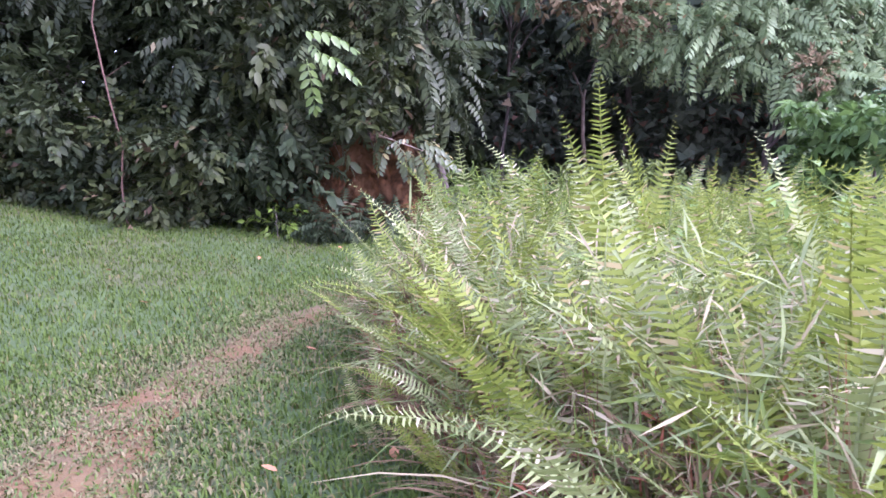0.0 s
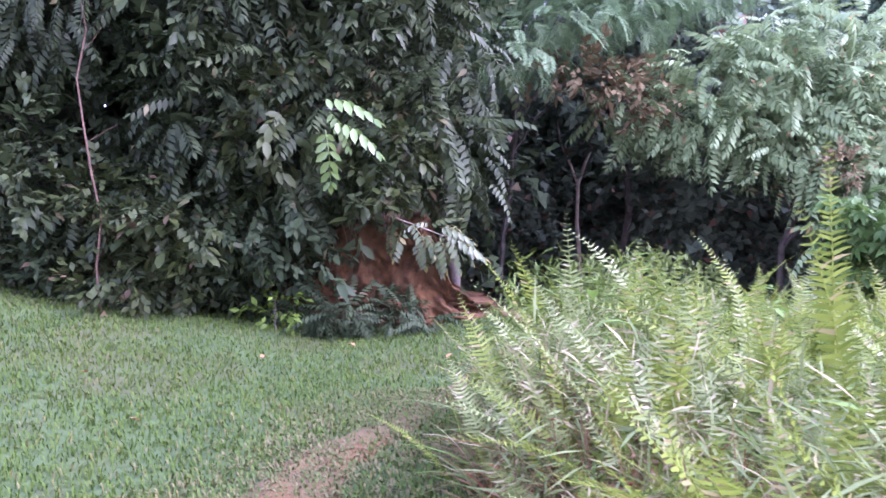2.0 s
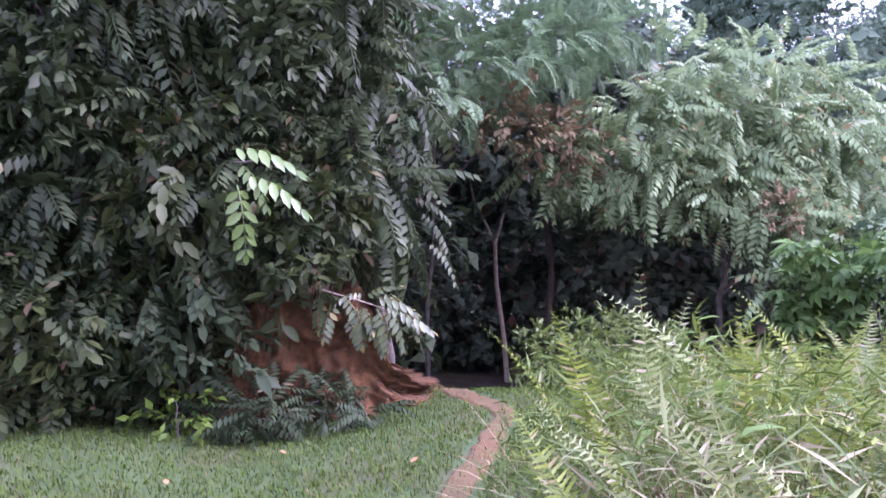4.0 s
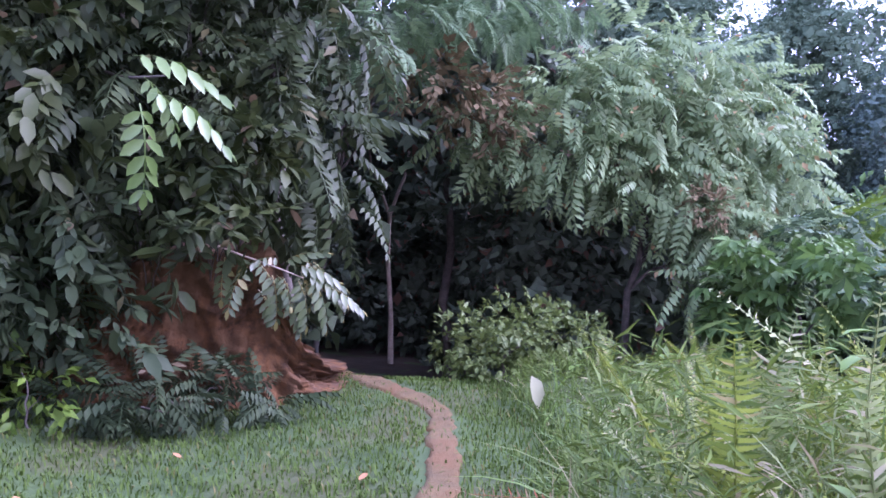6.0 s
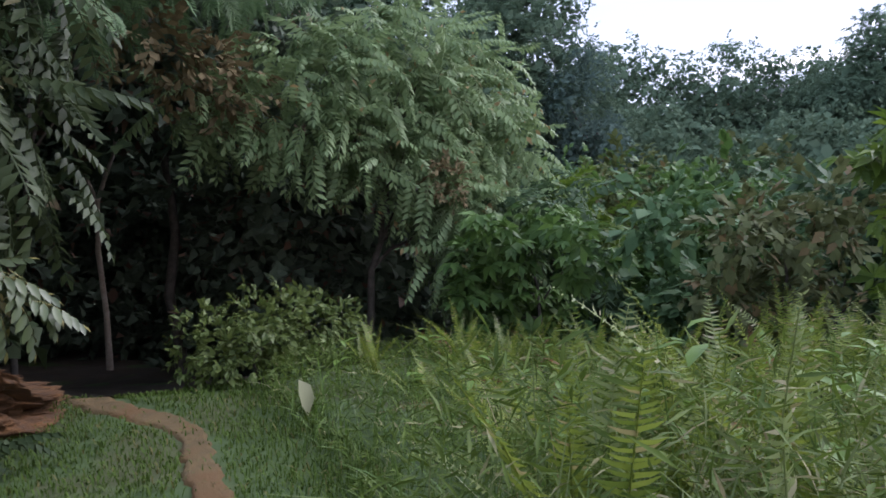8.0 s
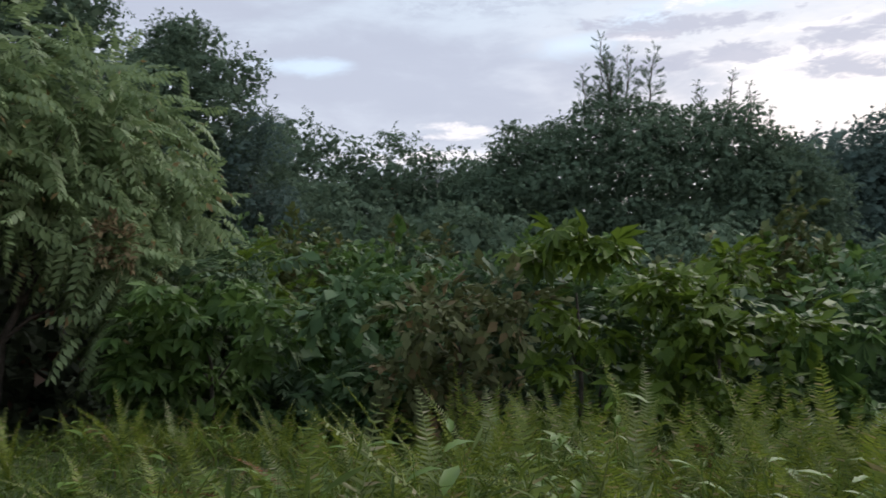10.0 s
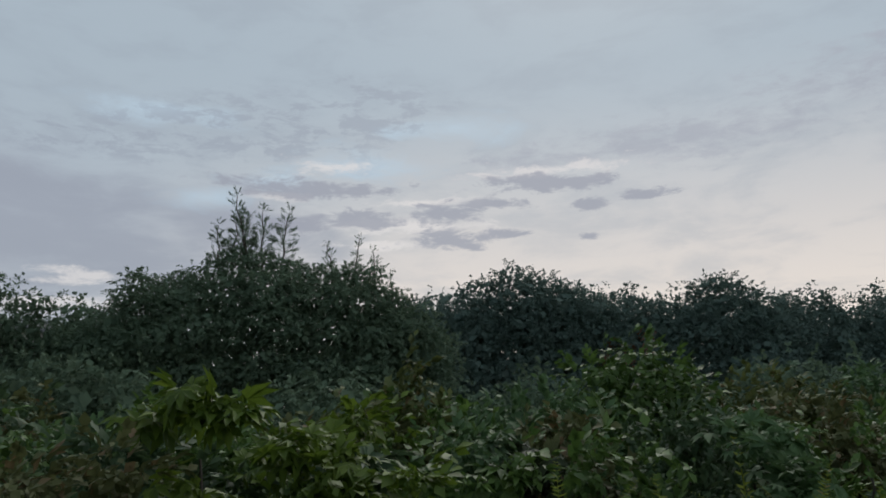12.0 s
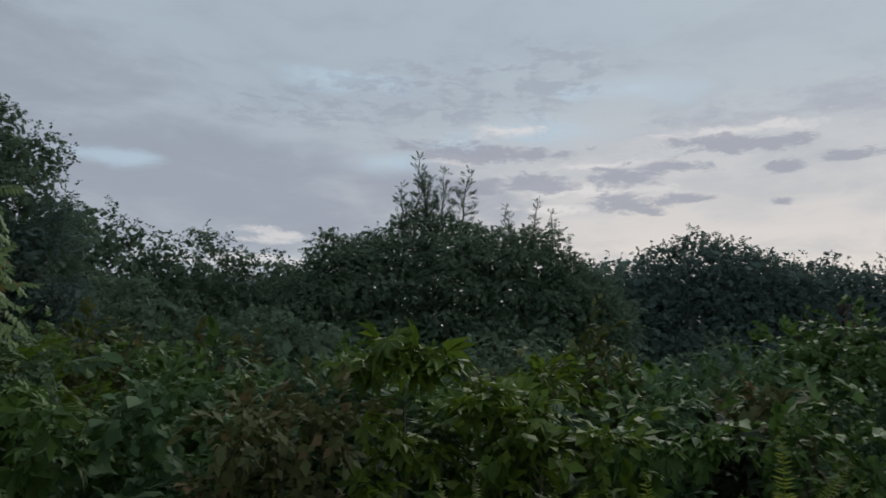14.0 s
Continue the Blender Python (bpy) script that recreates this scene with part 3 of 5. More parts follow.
for label, root, tips in (
        ("pale upright sword fern with long arching fronds", (0.22, 4.35, 0.0), [((0.0, 4.75, 1.0), 2, 1, 10), ((0.08, 4.5, 1.0), 2, 0, -20), ((0.4, 4.3, 0.9), 0, 1, 40)]),
        ("sword fern with drooping pale fronds", (-0.18, 4.25, 0.0), [((-0.45, 4.62, 0.68), 1, 0, 0), ((-0.22, 4.45, 0.74), 1, 1, 60), ((0.1, 4.1, 0.6), 0, 1, 0)]),
        ("small bright sword fern at the lawn's edge", (-0.21, 3.20, 0.0), [((-0.36, 3.15, 0.38), 1, 0, 0), ((-0.15, 3.38, 0.54), 0, 0, 0), ((-0.24, 3.3, 0.46), 1, 0, 20), ((-0.42, 3.2, 0.18), 1, 1, 0), ((0.0, 3.2, 0.30), 1, 1, 0)]),
        ("tall yellow-green sword fern rising over the thicket", (0.98, 3.95, 0.0), [((0.95, 3.90, 1.50), 3, 0, 0), ((0.98, 3.55, 1.30), 3, 1, 50), ((0.75, 3.7, 1.27), 0, 1, 0), ((1.3, 3.9, 1.2), 0, 2, 0)]),
        ("sword fern with a curled whitish frond tip", (0.45, 5.0, 0.0), [((0.24, 5.17, 1.25), 2, 1, 180), ((0.6, 5.1, 1.1), 0, 0, 0), ((0.7, 4.8, 1.05), 0, 2, 0)]),
        ("sword fern with long cream-backed arching frond", (0.48, 4.0, 0.0), [((0.06, 4.50, 1.02), 2, 1, 160), ((0.5, 4.2, 1.0), 1, 1, 0), ((0.62, 3.9, 0.95), 0, 1, 90)]),
        ("yellow-green sword fern close to the lawn", (0.72, 1.95, 0.0), [((0.62, 1.88, 0.56), 0, 0, 0), ((1.0, 1.9, 0.80), 1, 1, 20), ((0.8, 2.2, 0.75), 0, 1, 0), ((0.85, 2.0, 0.9), 0, 2, 70)]),
        ("upright yellow-green sword fern in the open thicket", (2.85, 3.9, 0.0), [((2.80, 3.90, 1.34), 3, 0, 80), ((3.0, 3.8, 1.1), 0, 1, 0), ((2.6, 4.0, 1.05), 0, 1, 0)])):
    base = empty("sword_fern", root, label, "fern", "sword ferns of the thicket")
    base.location.z = float(land(root[0], root[1]))
    for tip, pale, k, turn in tips:
        grown_frond(base, base.location, tip, (FRONDS, FRONDS_PALE, FRONDS_SLIM, FRONDS_TALL)[pale], k, turn)


def tall_grass(n, region, mat, label, length=(0.5, 1.0), width=(0.006, 0.016), name="thicket_grass", dense=1.3):
    y = rng.uniform(region[0], region[1], n)
    x = fern_edge(y) + 0.06 + region[2] * rng.random(n) ** dense
    L = rng.uniform(*length, n) * thicket_roof(x - fern_edge(y), y)
    W = rng.uniform(*width, n)
    a = rng.random(n) * 2 * np.pi
    lean = 0.05 + 1.1 * rng.random(n) ** 1.3
    s = np.linspace(0, 1, 6)
    d = np.stack([np.cos(a), np.sin(a)], -1)
    out = (lean[:, None] * s[None] ** 1.5) * L[:, None]
    hgt = (s[None] * (1 - 0.25 * lean[:, None]) - 0.42 * lean[:, None] * s[None] ** 2.4) * L[:, None]
    c = np.stack([x[:, None] + d[:, :1] * out, y[:, None] + d[:, 1:] * out, land(x, y)[:, None] + hgt], -1)
    w = W[:, None] * np.array([0.6, 1, 1, 0.85, 0.55, 0.03])[None] / 2
    tw = rng.normal(0, 0.5, n)
    side = np.stack([-np.sin(a + tw), np.cos(a + tw), rng.normal(0, 0.3, n)], -1)
    v = np.stack([c - side[:, None] * w[..., None], c + side[:, None] * w[..., None]], 2).reshape(n, 12, 3)
    f = []
    for i in range(5):
        f += [(2 * i, 2 * i + 1, 2 * i + 3), (2 * i, 2 * i + 3, 2 * i + 2)]
    f = (np.array(f)[None] + (np.arange(n) * 12)[:, None, None]).reshape(-1, 3)
    ob = new(name, mesh_of(name, v.reshape(-1, 3), f, mat))
    tagged(ob, label, "grass", kind="stuff")


def tangle(n, y0, y1, deep, z0, z1, size, mat, name, label, edge=1.0, kinds=None):
    """Short leaves of scrambling grass through the thicket, at every angle."""
    y = rng.uniform(y0, y1, n)
    off = deep * rng.random(n) ** edge + 0.06
    x = fern_edge(y) + off
    roof = thicket_roof(off, y) * (1 + 0.07 * rng.normal(0, 1, n))
    z = land(x, y) + roof * (z0 + (z1 - z0) * rng.random(n) ** 0.6)
    ax = rng.normal(0, 1, (n, 3)) * [1, 1, 0.55] + [-0.15, -0.1, 0.3]
    up = rng.normal(0, 0.6, (n, 3)) + [0, 0, 1.0]
    v, f = scatter(kinds or [leaf_small(0.07, 0.025), leaf_small(0.055, 0.02), leaf_small(0.09, 0.03)], np.stack([x, y, z], -1), ax, up, rng.uniform(*size, n))
    tagged(new(name, mesh_of(name, v, f, mat)), label, "grass", kind="stuff")


BAMBOO = [leaf_small(0.05, 0.03), leaf_small(0.04, 0.02), leaf_small(0.065, 0.035)]
tangle(34000, 0.8, 10.9, 5.2, 0.22, 0.70, (0.06, 0.14), M_TANGLE, "scrambling_grass", "dense scrambling grass with short pale green leaves", kinds=BAMBOO)
tangle(3500, 1.2, 5.6, 1.3, 0.30, 0.74, (0.06, 0.14), M_STRAW, "pale_scrambling_grass", "pale glossy grass leaves along the thicket's edge", kinds=BAMBOO)
tangle(9000, 0.8, 5.2, 0.7, 0.0, 0.55, (0.05, 0.13), M_DEAD, "dead_litter", "dead red-brown leaves and stalks under the ferns", kinds=BAMBOO)
tangle(3200, 4.5, 6.5, 1.4, 0.35, 0.96, (0.06, 0.15), M_TANGLE, "reed_leaves", "bright green reed-like grass leaves standing at the thicket's corner", kinds=BAMBOO)
tall_grass(260, (4.4, 6.4, 1.4), M_STRAW, "pale reed blades standing at the thicket's corner", (0.85, 1.2), (0.007, 0.014), "reed_blades")
tangle(3200, 0.8, 5.6, 1.1, 0.1, 0.8, (0.12, 0.26), M_STRAW, "straw_tangle", "straw-coloured dry grass blades at the thicket's edge", kinds=[leaf_small(0.03, 0.01), leaf_small(0.02, 0.005)])
tall_grass(1900, (0.8, 10.8, 5.5), M_GRASS, "tall tangled green grass among ferns", (0.6, 1.1), (0.006, 0.013), "green_grass")
tall_grass(240, (1.2, 5.6, 1.6), M_STRAW, "pale grass blades standing out of the thicket", (0.7, 1.15), (0.006, 0.012), "pale_grass")
tall_grass(450, (0.8, 10.8, 5.0), M_WEED, "broad-bladed bright green grass in the fern thicket", (0.6, 1.0), (0.012, 0.022), "broad_grass")
tall_grass(4500, (0.8, 5.4, 0.7), M_DEAD, "dead red-brown stalks at the foot of ferns", (0.35, 0.9), (0.005, 0.01), "dead_stalks", 1.1)

WEED_LEAF = mesh_of("leaf", *(lambda vf: (vf[0] * np.array([1, 1, 1.0]), vf[1]))(leaf(0.19, 0.08, 0.35)), M_WEED)
for k in range(90):
    y = rng.uniform(1.2, 9.8)
    x = fern_edge(y) + 0.6 + 3.4 * rng.random()
    g = float(land(x, y))
    weed = empty("broad_leaf_weed", (x, y, g), "light green broad-leaved weed among the ferns", "plant", "weeds of the thicket")
    h = float(thicket_roof(x - fern_edge(y), y)) * rng.uniform(0.7, 1.05)
    part("stem", mesh_of("stem", *tube(wander((0, 0, -0.02), (rng.normal(0, .06), rng.normal(0, .06), h), 4, 0.01), (0.006, 0.005, 0.004, 0.002), 4), M_WEED, True), weed)
    for i in range(int(rng.integers(4, 8))):
        part("leaf", WEED_LEAF, weed, place=pose(0, 0, h * rng.uniform(0.5, 1.0), rng.uniform(-10, 45), 0, rng.uniform(0, 360)) @ Matrix.Scale(rng.uniform(0.09, 0.2), 4))

FALLEN = mesh_of("fallen_leaf", *leaf(0.32, 0.15, -0.2), leaf_material("fallen_leaf", (0.24, 0.10, 0.05), (0.36, 0.2, 0.1), None, 0, 0.7, 0.1, 0.2))
for x, y, a in ((-1.18, 8.85, 40), (-0.35, 3.15, 200), (-0.62, 2.9, 80), (-0.15, 2.95, 10), (-2.4, 6.1, 130), (-0.3, 7.9, 300), (-2.0, 8.2, 20), (-3.1, 7.0, 170), (-0.75, 4.6, 95)):
    fl = new("fallen_leaf", FALLEN)
    fl.matrix_basis = pose(x, y, float(land(x, y)) + 0.045, 8, 5, a) @ Matrix.Scale(0.075, 4)
    tagged(fl, "small fallen reddish-brown leaf lying on the grass", "leaf", "fallen leaves")

# ---- trees and shrubs ----
PINNATES = [pinnate(6, blade_leaf(0.2), 0.36, a, h) for a, h in ((0.25, 0.5), (0.5, 0.8), (0.7, 0.35))]
PINNATES_EDGE = [pinnate(8, leaf_small(0.2, 0.06), 0.26, a, h, 76) for a, h in ((0.3, 0.9), (0.5, 1.2), (0.7, 0.7))]
PINNATES_FINE = [pinnate(6, leaf(0.23, 0.06), 0.33, a, h, 72) for a, h in ((0.45, 0.75), (0.7, 0.95))]
FEATHERS = [pinnate(13, blade_leaf(0.10), 0.30, a, 0.15, 62) for a in (0.2, 0.45)]
SPRIGS = [sprig(8, blade_leaf(0.26)) for k in range(4)]
SPRIGS_BROAD = [sprig(7, leaf_small(0.3, 0.05), 0.5, 0.4) for k in range(4)]
SPRIGS_NEAR = [sprig(7, leaf_small(0.25)) for k in range(3)]
SPRIGS_FAR = [sprig(11, far_leaf(0.42), 0.30, 0.75) for k in range(4)]
SPRIGS_HANG = [sprig(11, far_leaf(0.36), 0.34, 0.6) for k in range(3)]
NEEDLES = [sprig(16, blade_leaf(0.05), 0.5, 0.25) for k in range(2)]
PALMATE = []
for k in range(2):
    a = np.radians(np.linspace(-105, 105, 6) + rng.normal(0, 5, 6))
    PALMATE.append(scatter([leaf_small(0.2)], np.zeros((6, 3)), np.stack([np.sin(a), np.cos(a), np.full(6, -0.3)], -1),
                           np.tile([0, 0.1, 1.0], (6, 1)), 0.75 + 0.3 * np.cos(a)))


def area(v, f):
    return float(np.linalg.norm(np.cross(v[f[:, 1]] - v[f[:, 0]], v[f[:, 2]] - v[f[:, 0]]), axis=1).sum() / 2)


def foliage(clumps, kinds, size, cover, droop, shell=0.5, near=None, core=0.0, grain=0.33):
    """Leaves over lumpy ellipsoids (x, y, z, rx, ry, rz). cover: leaf surface for each unit of crown surface."""
    P, A, U = [], [], []
    one = np.mean([area(*k) for k in kinds]) * size * size
    for cx, cy, cz, rx, ry, rz in clumps:
        n = max(5, int(cover * 4.19 * (rx * ry + rx * rz + ry * rz) / one))
        d = unit(rng.normal(0, 1, (n, 3)))
        if near is not None:
            d = d[d @ np.array(near) < 0.3]
            n = len(d)
        r = 1 - shell * rng.random(n) ** 1.4
        lump = 1 + 0.16 * np.sin(d[:, 0] * 5 + cx * 3) * np.sin(d[:, 1] * 4 + cy * 2) + 0.12 * np.sin(d[:, 2] * 7 + cx) + rng.normal(0, 0.06, n)
        P.append(np.array([cx, cy, cz]) + d * np.array([rx, ry, rz]) * (r * lump)[:, None])
        A.append(d + rng.normal(0, 0.55, (n, 3)) - np.array([0, 0, droop]))
        U.append(np.array([0, 0, 1.0]) + 0.35 * d + rng.normal(0, 0.25, (n, 3)))
    P, A, U = (np.concatenate(a) for a in (P, A, U))
    out = scatter(kinds, P, A, U, size * rng.uniform(0.6, 1.25, len(P)))
    if core:
        c = np.array(clumps)
        c = np.repeat(c, int(27 / grain ** 2), 0)
        d = unit(rng.normal(0, 1, (len(c), 3)))
        if near is not None:
            c, d = c[d @ np.array(near) < 0.25], d[d @ np.array(near) < 0.25]
        n = len(c)
        side = np.cross(d, rng.normal(0, 1, (n, 3))) + 0.25 * d - np.array([0, 0, 0.35])
        inner = scatter([blade_leaf(0.36)], c[:, :3] + d * c[:, 3:] * core * rng.uniform(0.8, 1.1, (n, 1)), side, d + rng.normal(0, 0.45, (n, 3)), c[:, 3:].min(axis=1) * grain * rng.uniform(0.6, 1.2, n))
        out = join([out, inner])
    return out


def tree(name, label, base, clumps, kinds, size, mat, cover=1.0, droop=0.3, trunk=0.12, bark=None, category="tree", group="", shell=0.5, limbs=6, head=None, extra=(), near=None, core=0.0, grain=0.33):
    """A tapered trunk, limbs to its clumps, and a crown of leaves. Clumps are given relative to the base."""
    x, y = base
    top = empty(name, (x, y, float(land(x, y)) - 0.03), label, category, group)
    cl = np.array(clumps, dtype=float)
    if head is None:
        head = np.array([cl[:, 0].mean() * 0.6, cl[:, 1].mean() * 0.6, cl[:, 2].max() * 0.8])
    stem = wander((0, 0, -0.1), head, 8, 0.03 * head[2] ** 0.5)
    part("trunk", mesh_of("trunk", *tube(stem, np.linspace(trunk, trunk * 0.3, 8), 8), bark or M_BARK, True), top)
    for c in cl[np.argsort(-cl[:, 3])][:limbs]:
        k = int(np.clip(np.searchsorted(stem[:, 2], c[2] * 0.55), 1, 6))
        limb = wander(stem[k], c[:3] + [0, 0, 0.2 * c[5]], 6, 0.06 * c[3], 0.1 * c[3])
        part("limb", mesh_of("limb", *tube(limb, np.linspace(trunk * 0.42, trunk * 0.08, 6), 5), bark or M_BARK, True), top)
    part("crown", mesh_of("crown", *foliage(clumps, kinds, size, cover, droop, shell, near, core, grain), mat), top)
    for nm, lab, sub, k2, s2, m2, c2 in extra:
        part(nm, mesh_of(nm, *foliage(sub, k2, s2, c2, droop, shell), m2), top, lab)
    return top


def lumps(n, cx, cy, z0, z1, rx, ry, r):
    """n overlapping clumps filling a rounded crown."""
    out = []
    for k in range(n):
        a, q, h = rng.random() * 2 * np.pi, math.sqrt(rng.random()), (k + rng.random()) / n
        w = math.sin(math.pi * (0.18 + 0.72 * h)) ** 0.7
        s = r * rng.uniform(0.7, 1.3)
        out.append((cx + rx * q * w * math.cos(a), cy + ry * q * w * math.sin(a), z0 + (z1 - z0) * h, s * 1.15, s * 1.15, s * 0.85))
    return out


def face(n, x0, x1, y, z0, z1, r, bulge=0.5):
    """n clumps along a leafy wall that bulges towards the clearing at mid height."""
    out = []
    for k in range(n):
        h, s = (k + rng.random()) / n, r * rng.uniform(0.75, 1.3)
        out.append((rng.uniform(x0, x1), y - bulge * math.sin(math.pi * h) + rng.normal(0, 0.2), z0 + (z1 - z0) * h, s * 1.1, s * 0.8, s * 0.9))
    return out


# red earth bank, cut into the rise beside the path
BANK_LINE = [(-3.6, 11.6), (-2.6, 11.15), (-1.7, 10.85), (-0.8, 10.65), (-0.15, 10.6), (0.2, 10.85), (0.42, 11.5), (0.55, 12.6), (0.55, 14.2)]
seg = np.array(BANK_LINE)
run = np.concatenate([[0], np.cumsum(np.linalg.norm(np.diff(seg, axis=0), axis=1))])
s_ = np.arange(0, run[-1], 0.03)
line = np.stack([np.interp(s_, run, seg[:, 0]), np.interp(s_, run, seg[:, 1])], -1)
line = np.stack([np.convolve(np.pad(line[:, k], 7, mode="edge"), np.ones(15) / 15, "valid") for k in (0, 1)], -1)
d_ = unit(np.gradient(line, axis=0))
outward = np.stack([d_[:, 1], -d_[:, 0]], -1)
rows_ = []
for q in np.linspace(0, 1, 42):
    z = -0.15 + 1.5 * q
    push = 0.25 * (1 - q) ** 3 + 0.04 * math.sin(q * 9) + 0.18 * q
    push = push + 0.03 * np.sin(s_ * 9 + 2.2 * np.sin(s_ * 3.1 + 4 * q)) + np.array([0.11 * noise.fractal(Vector((a * 2.4, q * 3.0, 4.0)), 0.8, 2.1, 6) - 0.20 * abs(noise.noise(Vector((a * 5.0, q * 6.0, 9.0)))) - 0.12 * abs(noise.noise(Vector((a * 14.0, q * 16.0, 2.0)))) for a in s_])
    top = z * (1 + 0.10 * np.sin(s_ * 2.1) + 0.05 * np.sin(s_ * 5.7))
    top = top * np.interp(line[:, 0], [-0.8, -0.3, -0.1, 0.25, 0.5], [1.0, 0.92, 0.36, 0.12, 0.05])
    base_z = np.array([max(-0.4, float(land(a, b - 0.3))) for a, b in line])
    rows_.append(np.stack([line[:, 0] + outward[:, 0] * push, line[:, 1] + outward[:, 1] * push, np.minimum(base_z, 0.3) + top], -1))
back = rows_[-1].copy()
back[:, :2] -= outward * 1.2
back[:, 2] += 0.15
rows_.append(back)
low_ = back.copy()
low_[:, 2] = -1.2
rows_.append(low_)
B = np.stack(rows_)
ids = np.arange(B.shape[0] * B.shape[1]).reshape(B.shape[:2])
quads = np.stack([ids[:-1, :-1], ids[:-1, 1:], ids[1:, 1:], ids[1:, :-1]], -1).reshape(-1, 4)
bank = new("earth_bank", mesh_of("earth_bank", B.reshape(-1, 3), quads, M_CLAY, True))
tagged(bank, "bare red clay bank with grooves under overhanging leaves", "bank", kind="structure")

# the wooded edge behind the lawn; its shade is put into the dark leaf colours
EDGE = "tree with large drooping feather-like leaves at the wood's edge, shade put into its dark green"
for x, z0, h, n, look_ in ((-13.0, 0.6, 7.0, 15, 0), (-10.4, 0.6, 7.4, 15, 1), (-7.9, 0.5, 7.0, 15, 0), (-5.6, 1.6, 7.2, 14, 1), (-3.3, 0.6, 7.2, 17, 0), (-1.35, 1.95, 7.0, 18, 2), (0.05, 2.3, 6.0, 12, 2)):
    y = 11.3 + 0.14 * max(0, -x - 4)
    kinds, size, mat = ((PINNATES_EDGE, 0.5, M_PINNATE_SHADED), (SPRIGS, 0.34, M_PINNATE_SHADED), (PINNATES_EDGE, 0.54, M_PINNATE_HALF_SHADED))[look_]
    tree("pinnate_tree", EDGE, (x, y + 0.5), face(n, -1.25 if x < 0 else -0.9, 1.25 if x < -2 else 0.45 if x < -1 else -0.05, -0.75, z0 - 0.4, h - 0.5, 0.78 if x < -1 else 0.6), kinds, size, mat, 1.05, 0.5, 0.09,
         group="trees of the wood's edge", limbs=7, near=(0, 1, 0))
# broad-leaved boughs growing out between them, the same shade in their leaf colours
for x, z, w, mat, label in ((-1.35, 1.75, 0.45, M_PINNATE_HALF_SHADED, "grey-green bough drooping over the top of the red bank"), (-0.75, 1.65, 0.35, M_LEATHER, "olive bough drooping over the top of the red bank"), (-1.95, 1.15, 0.5, M_UNDER, "dark broad-leaved bough hanging beside the red bank"), (-2.15, 2.55, 0.62, M_LEATHER, "olive broad-leaved bough with brownish leaves before the trees"), (-3.1, 1.5, 0.55, M_LEATHER, "low olive broad-leaved bough at the wood's edge"), (-4.9, 2.3, 0.7, M_PINNATE_HALF_SHADED, "grey-green broad-leaved bough at the wood's edge"),
                            (-0.55, 2.2, 0.45, M_LEATHER, "small-leaved olive bough over the red bank"), (-1.0, 3.9, 0.6, M_PINNATE_HALF_SHADED, "grey-green bough high at the wood's edge"), (-2.9, 3.6, 0.6, M_PINNATE_HALF_SHADED, "grey-green bough high at the wood's edge")):
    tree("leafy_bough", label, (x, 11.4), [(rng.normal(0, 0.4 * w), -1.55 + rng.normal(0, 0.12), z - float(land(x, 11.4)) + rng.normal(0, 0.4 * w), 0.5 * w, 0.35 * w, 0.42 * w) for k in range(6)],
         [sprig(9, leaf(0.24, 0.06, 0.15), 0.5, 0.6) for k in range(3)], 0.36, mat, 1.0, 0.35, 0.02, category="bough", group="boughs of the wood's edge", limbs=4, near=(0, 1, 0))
# undergrowth at their feet, with shade put into its dark leaf colours
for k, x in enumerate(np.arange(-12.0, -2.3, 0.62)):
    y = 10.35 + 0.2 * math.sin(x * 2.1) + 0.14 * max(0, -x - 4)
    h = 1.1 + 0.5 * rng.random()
    tree("undergrowth_shrub", "tangled shrub with narrow leaves at the lawn's edge, shade put into its dark colour", (float(x), y),
         lumps(6, 0, 0, 0.15, h, 0.45, 0.35, 0.42), (SPRIGS, SPRIGS, PINNATES)[k % 3], 0.30 if k % 3 < 2 else 0.36, (M_UNDER, M_LEATHER, M_PINNATE_HALF_SHADED)[k % 3], 1.0, 0.4, 0.025, category="shrub", group="undergrowth shrubs", limbs=3, near=(0, 1, 0))
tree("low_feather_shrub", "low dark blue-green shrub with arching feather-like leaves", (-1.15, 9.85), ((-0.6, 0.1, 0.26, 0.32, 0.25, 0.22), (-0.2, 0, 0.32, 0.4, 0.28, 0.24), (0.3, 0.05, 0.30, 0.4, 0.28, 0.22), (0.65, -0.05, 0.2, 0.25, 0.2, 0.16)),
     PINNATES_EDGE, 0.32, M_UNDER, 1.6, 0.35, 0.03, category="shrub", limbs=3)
tree("seedling", "small yellow-green seedling at the foot of the trees", (-2.15, 9.75), ((0, 0, 0.42, 0.24, 0.2, 0.22), (0.1, 0.02, 0.22, 0.2, 0.18, 0.14)), SPRIGS_NEAR, 0.26, M_SHRUB_YELLOW, 0.7, 0.5, 0.012, category="plant", limbs=2)
# the wood behind, closing the view; its deep shade is in the near-black leaves
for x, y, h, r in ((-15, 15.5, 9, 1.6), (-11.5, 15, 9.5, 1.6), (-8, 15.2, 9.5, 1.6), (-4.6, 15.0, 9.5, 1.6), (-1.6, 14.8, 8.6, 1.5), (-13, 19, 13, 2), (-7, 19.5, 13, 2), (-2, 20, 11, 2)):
    tree("forest_tree", "tall tree standing deep in the wood, light and shade put into its leaf colour", (x, y), lumps(18, 0, 0, 0.6, h, 2.1, 1.4, r), SPRIGS_FAR, 0.8 if x > -3 and y < 16 else 1.5, M_UNDER, 0.6, 0.4, 0.16, group="trees of the wood", limbs=4, core=0.75, shell=0.4, grain=0.3, near=(0, 1, 0))
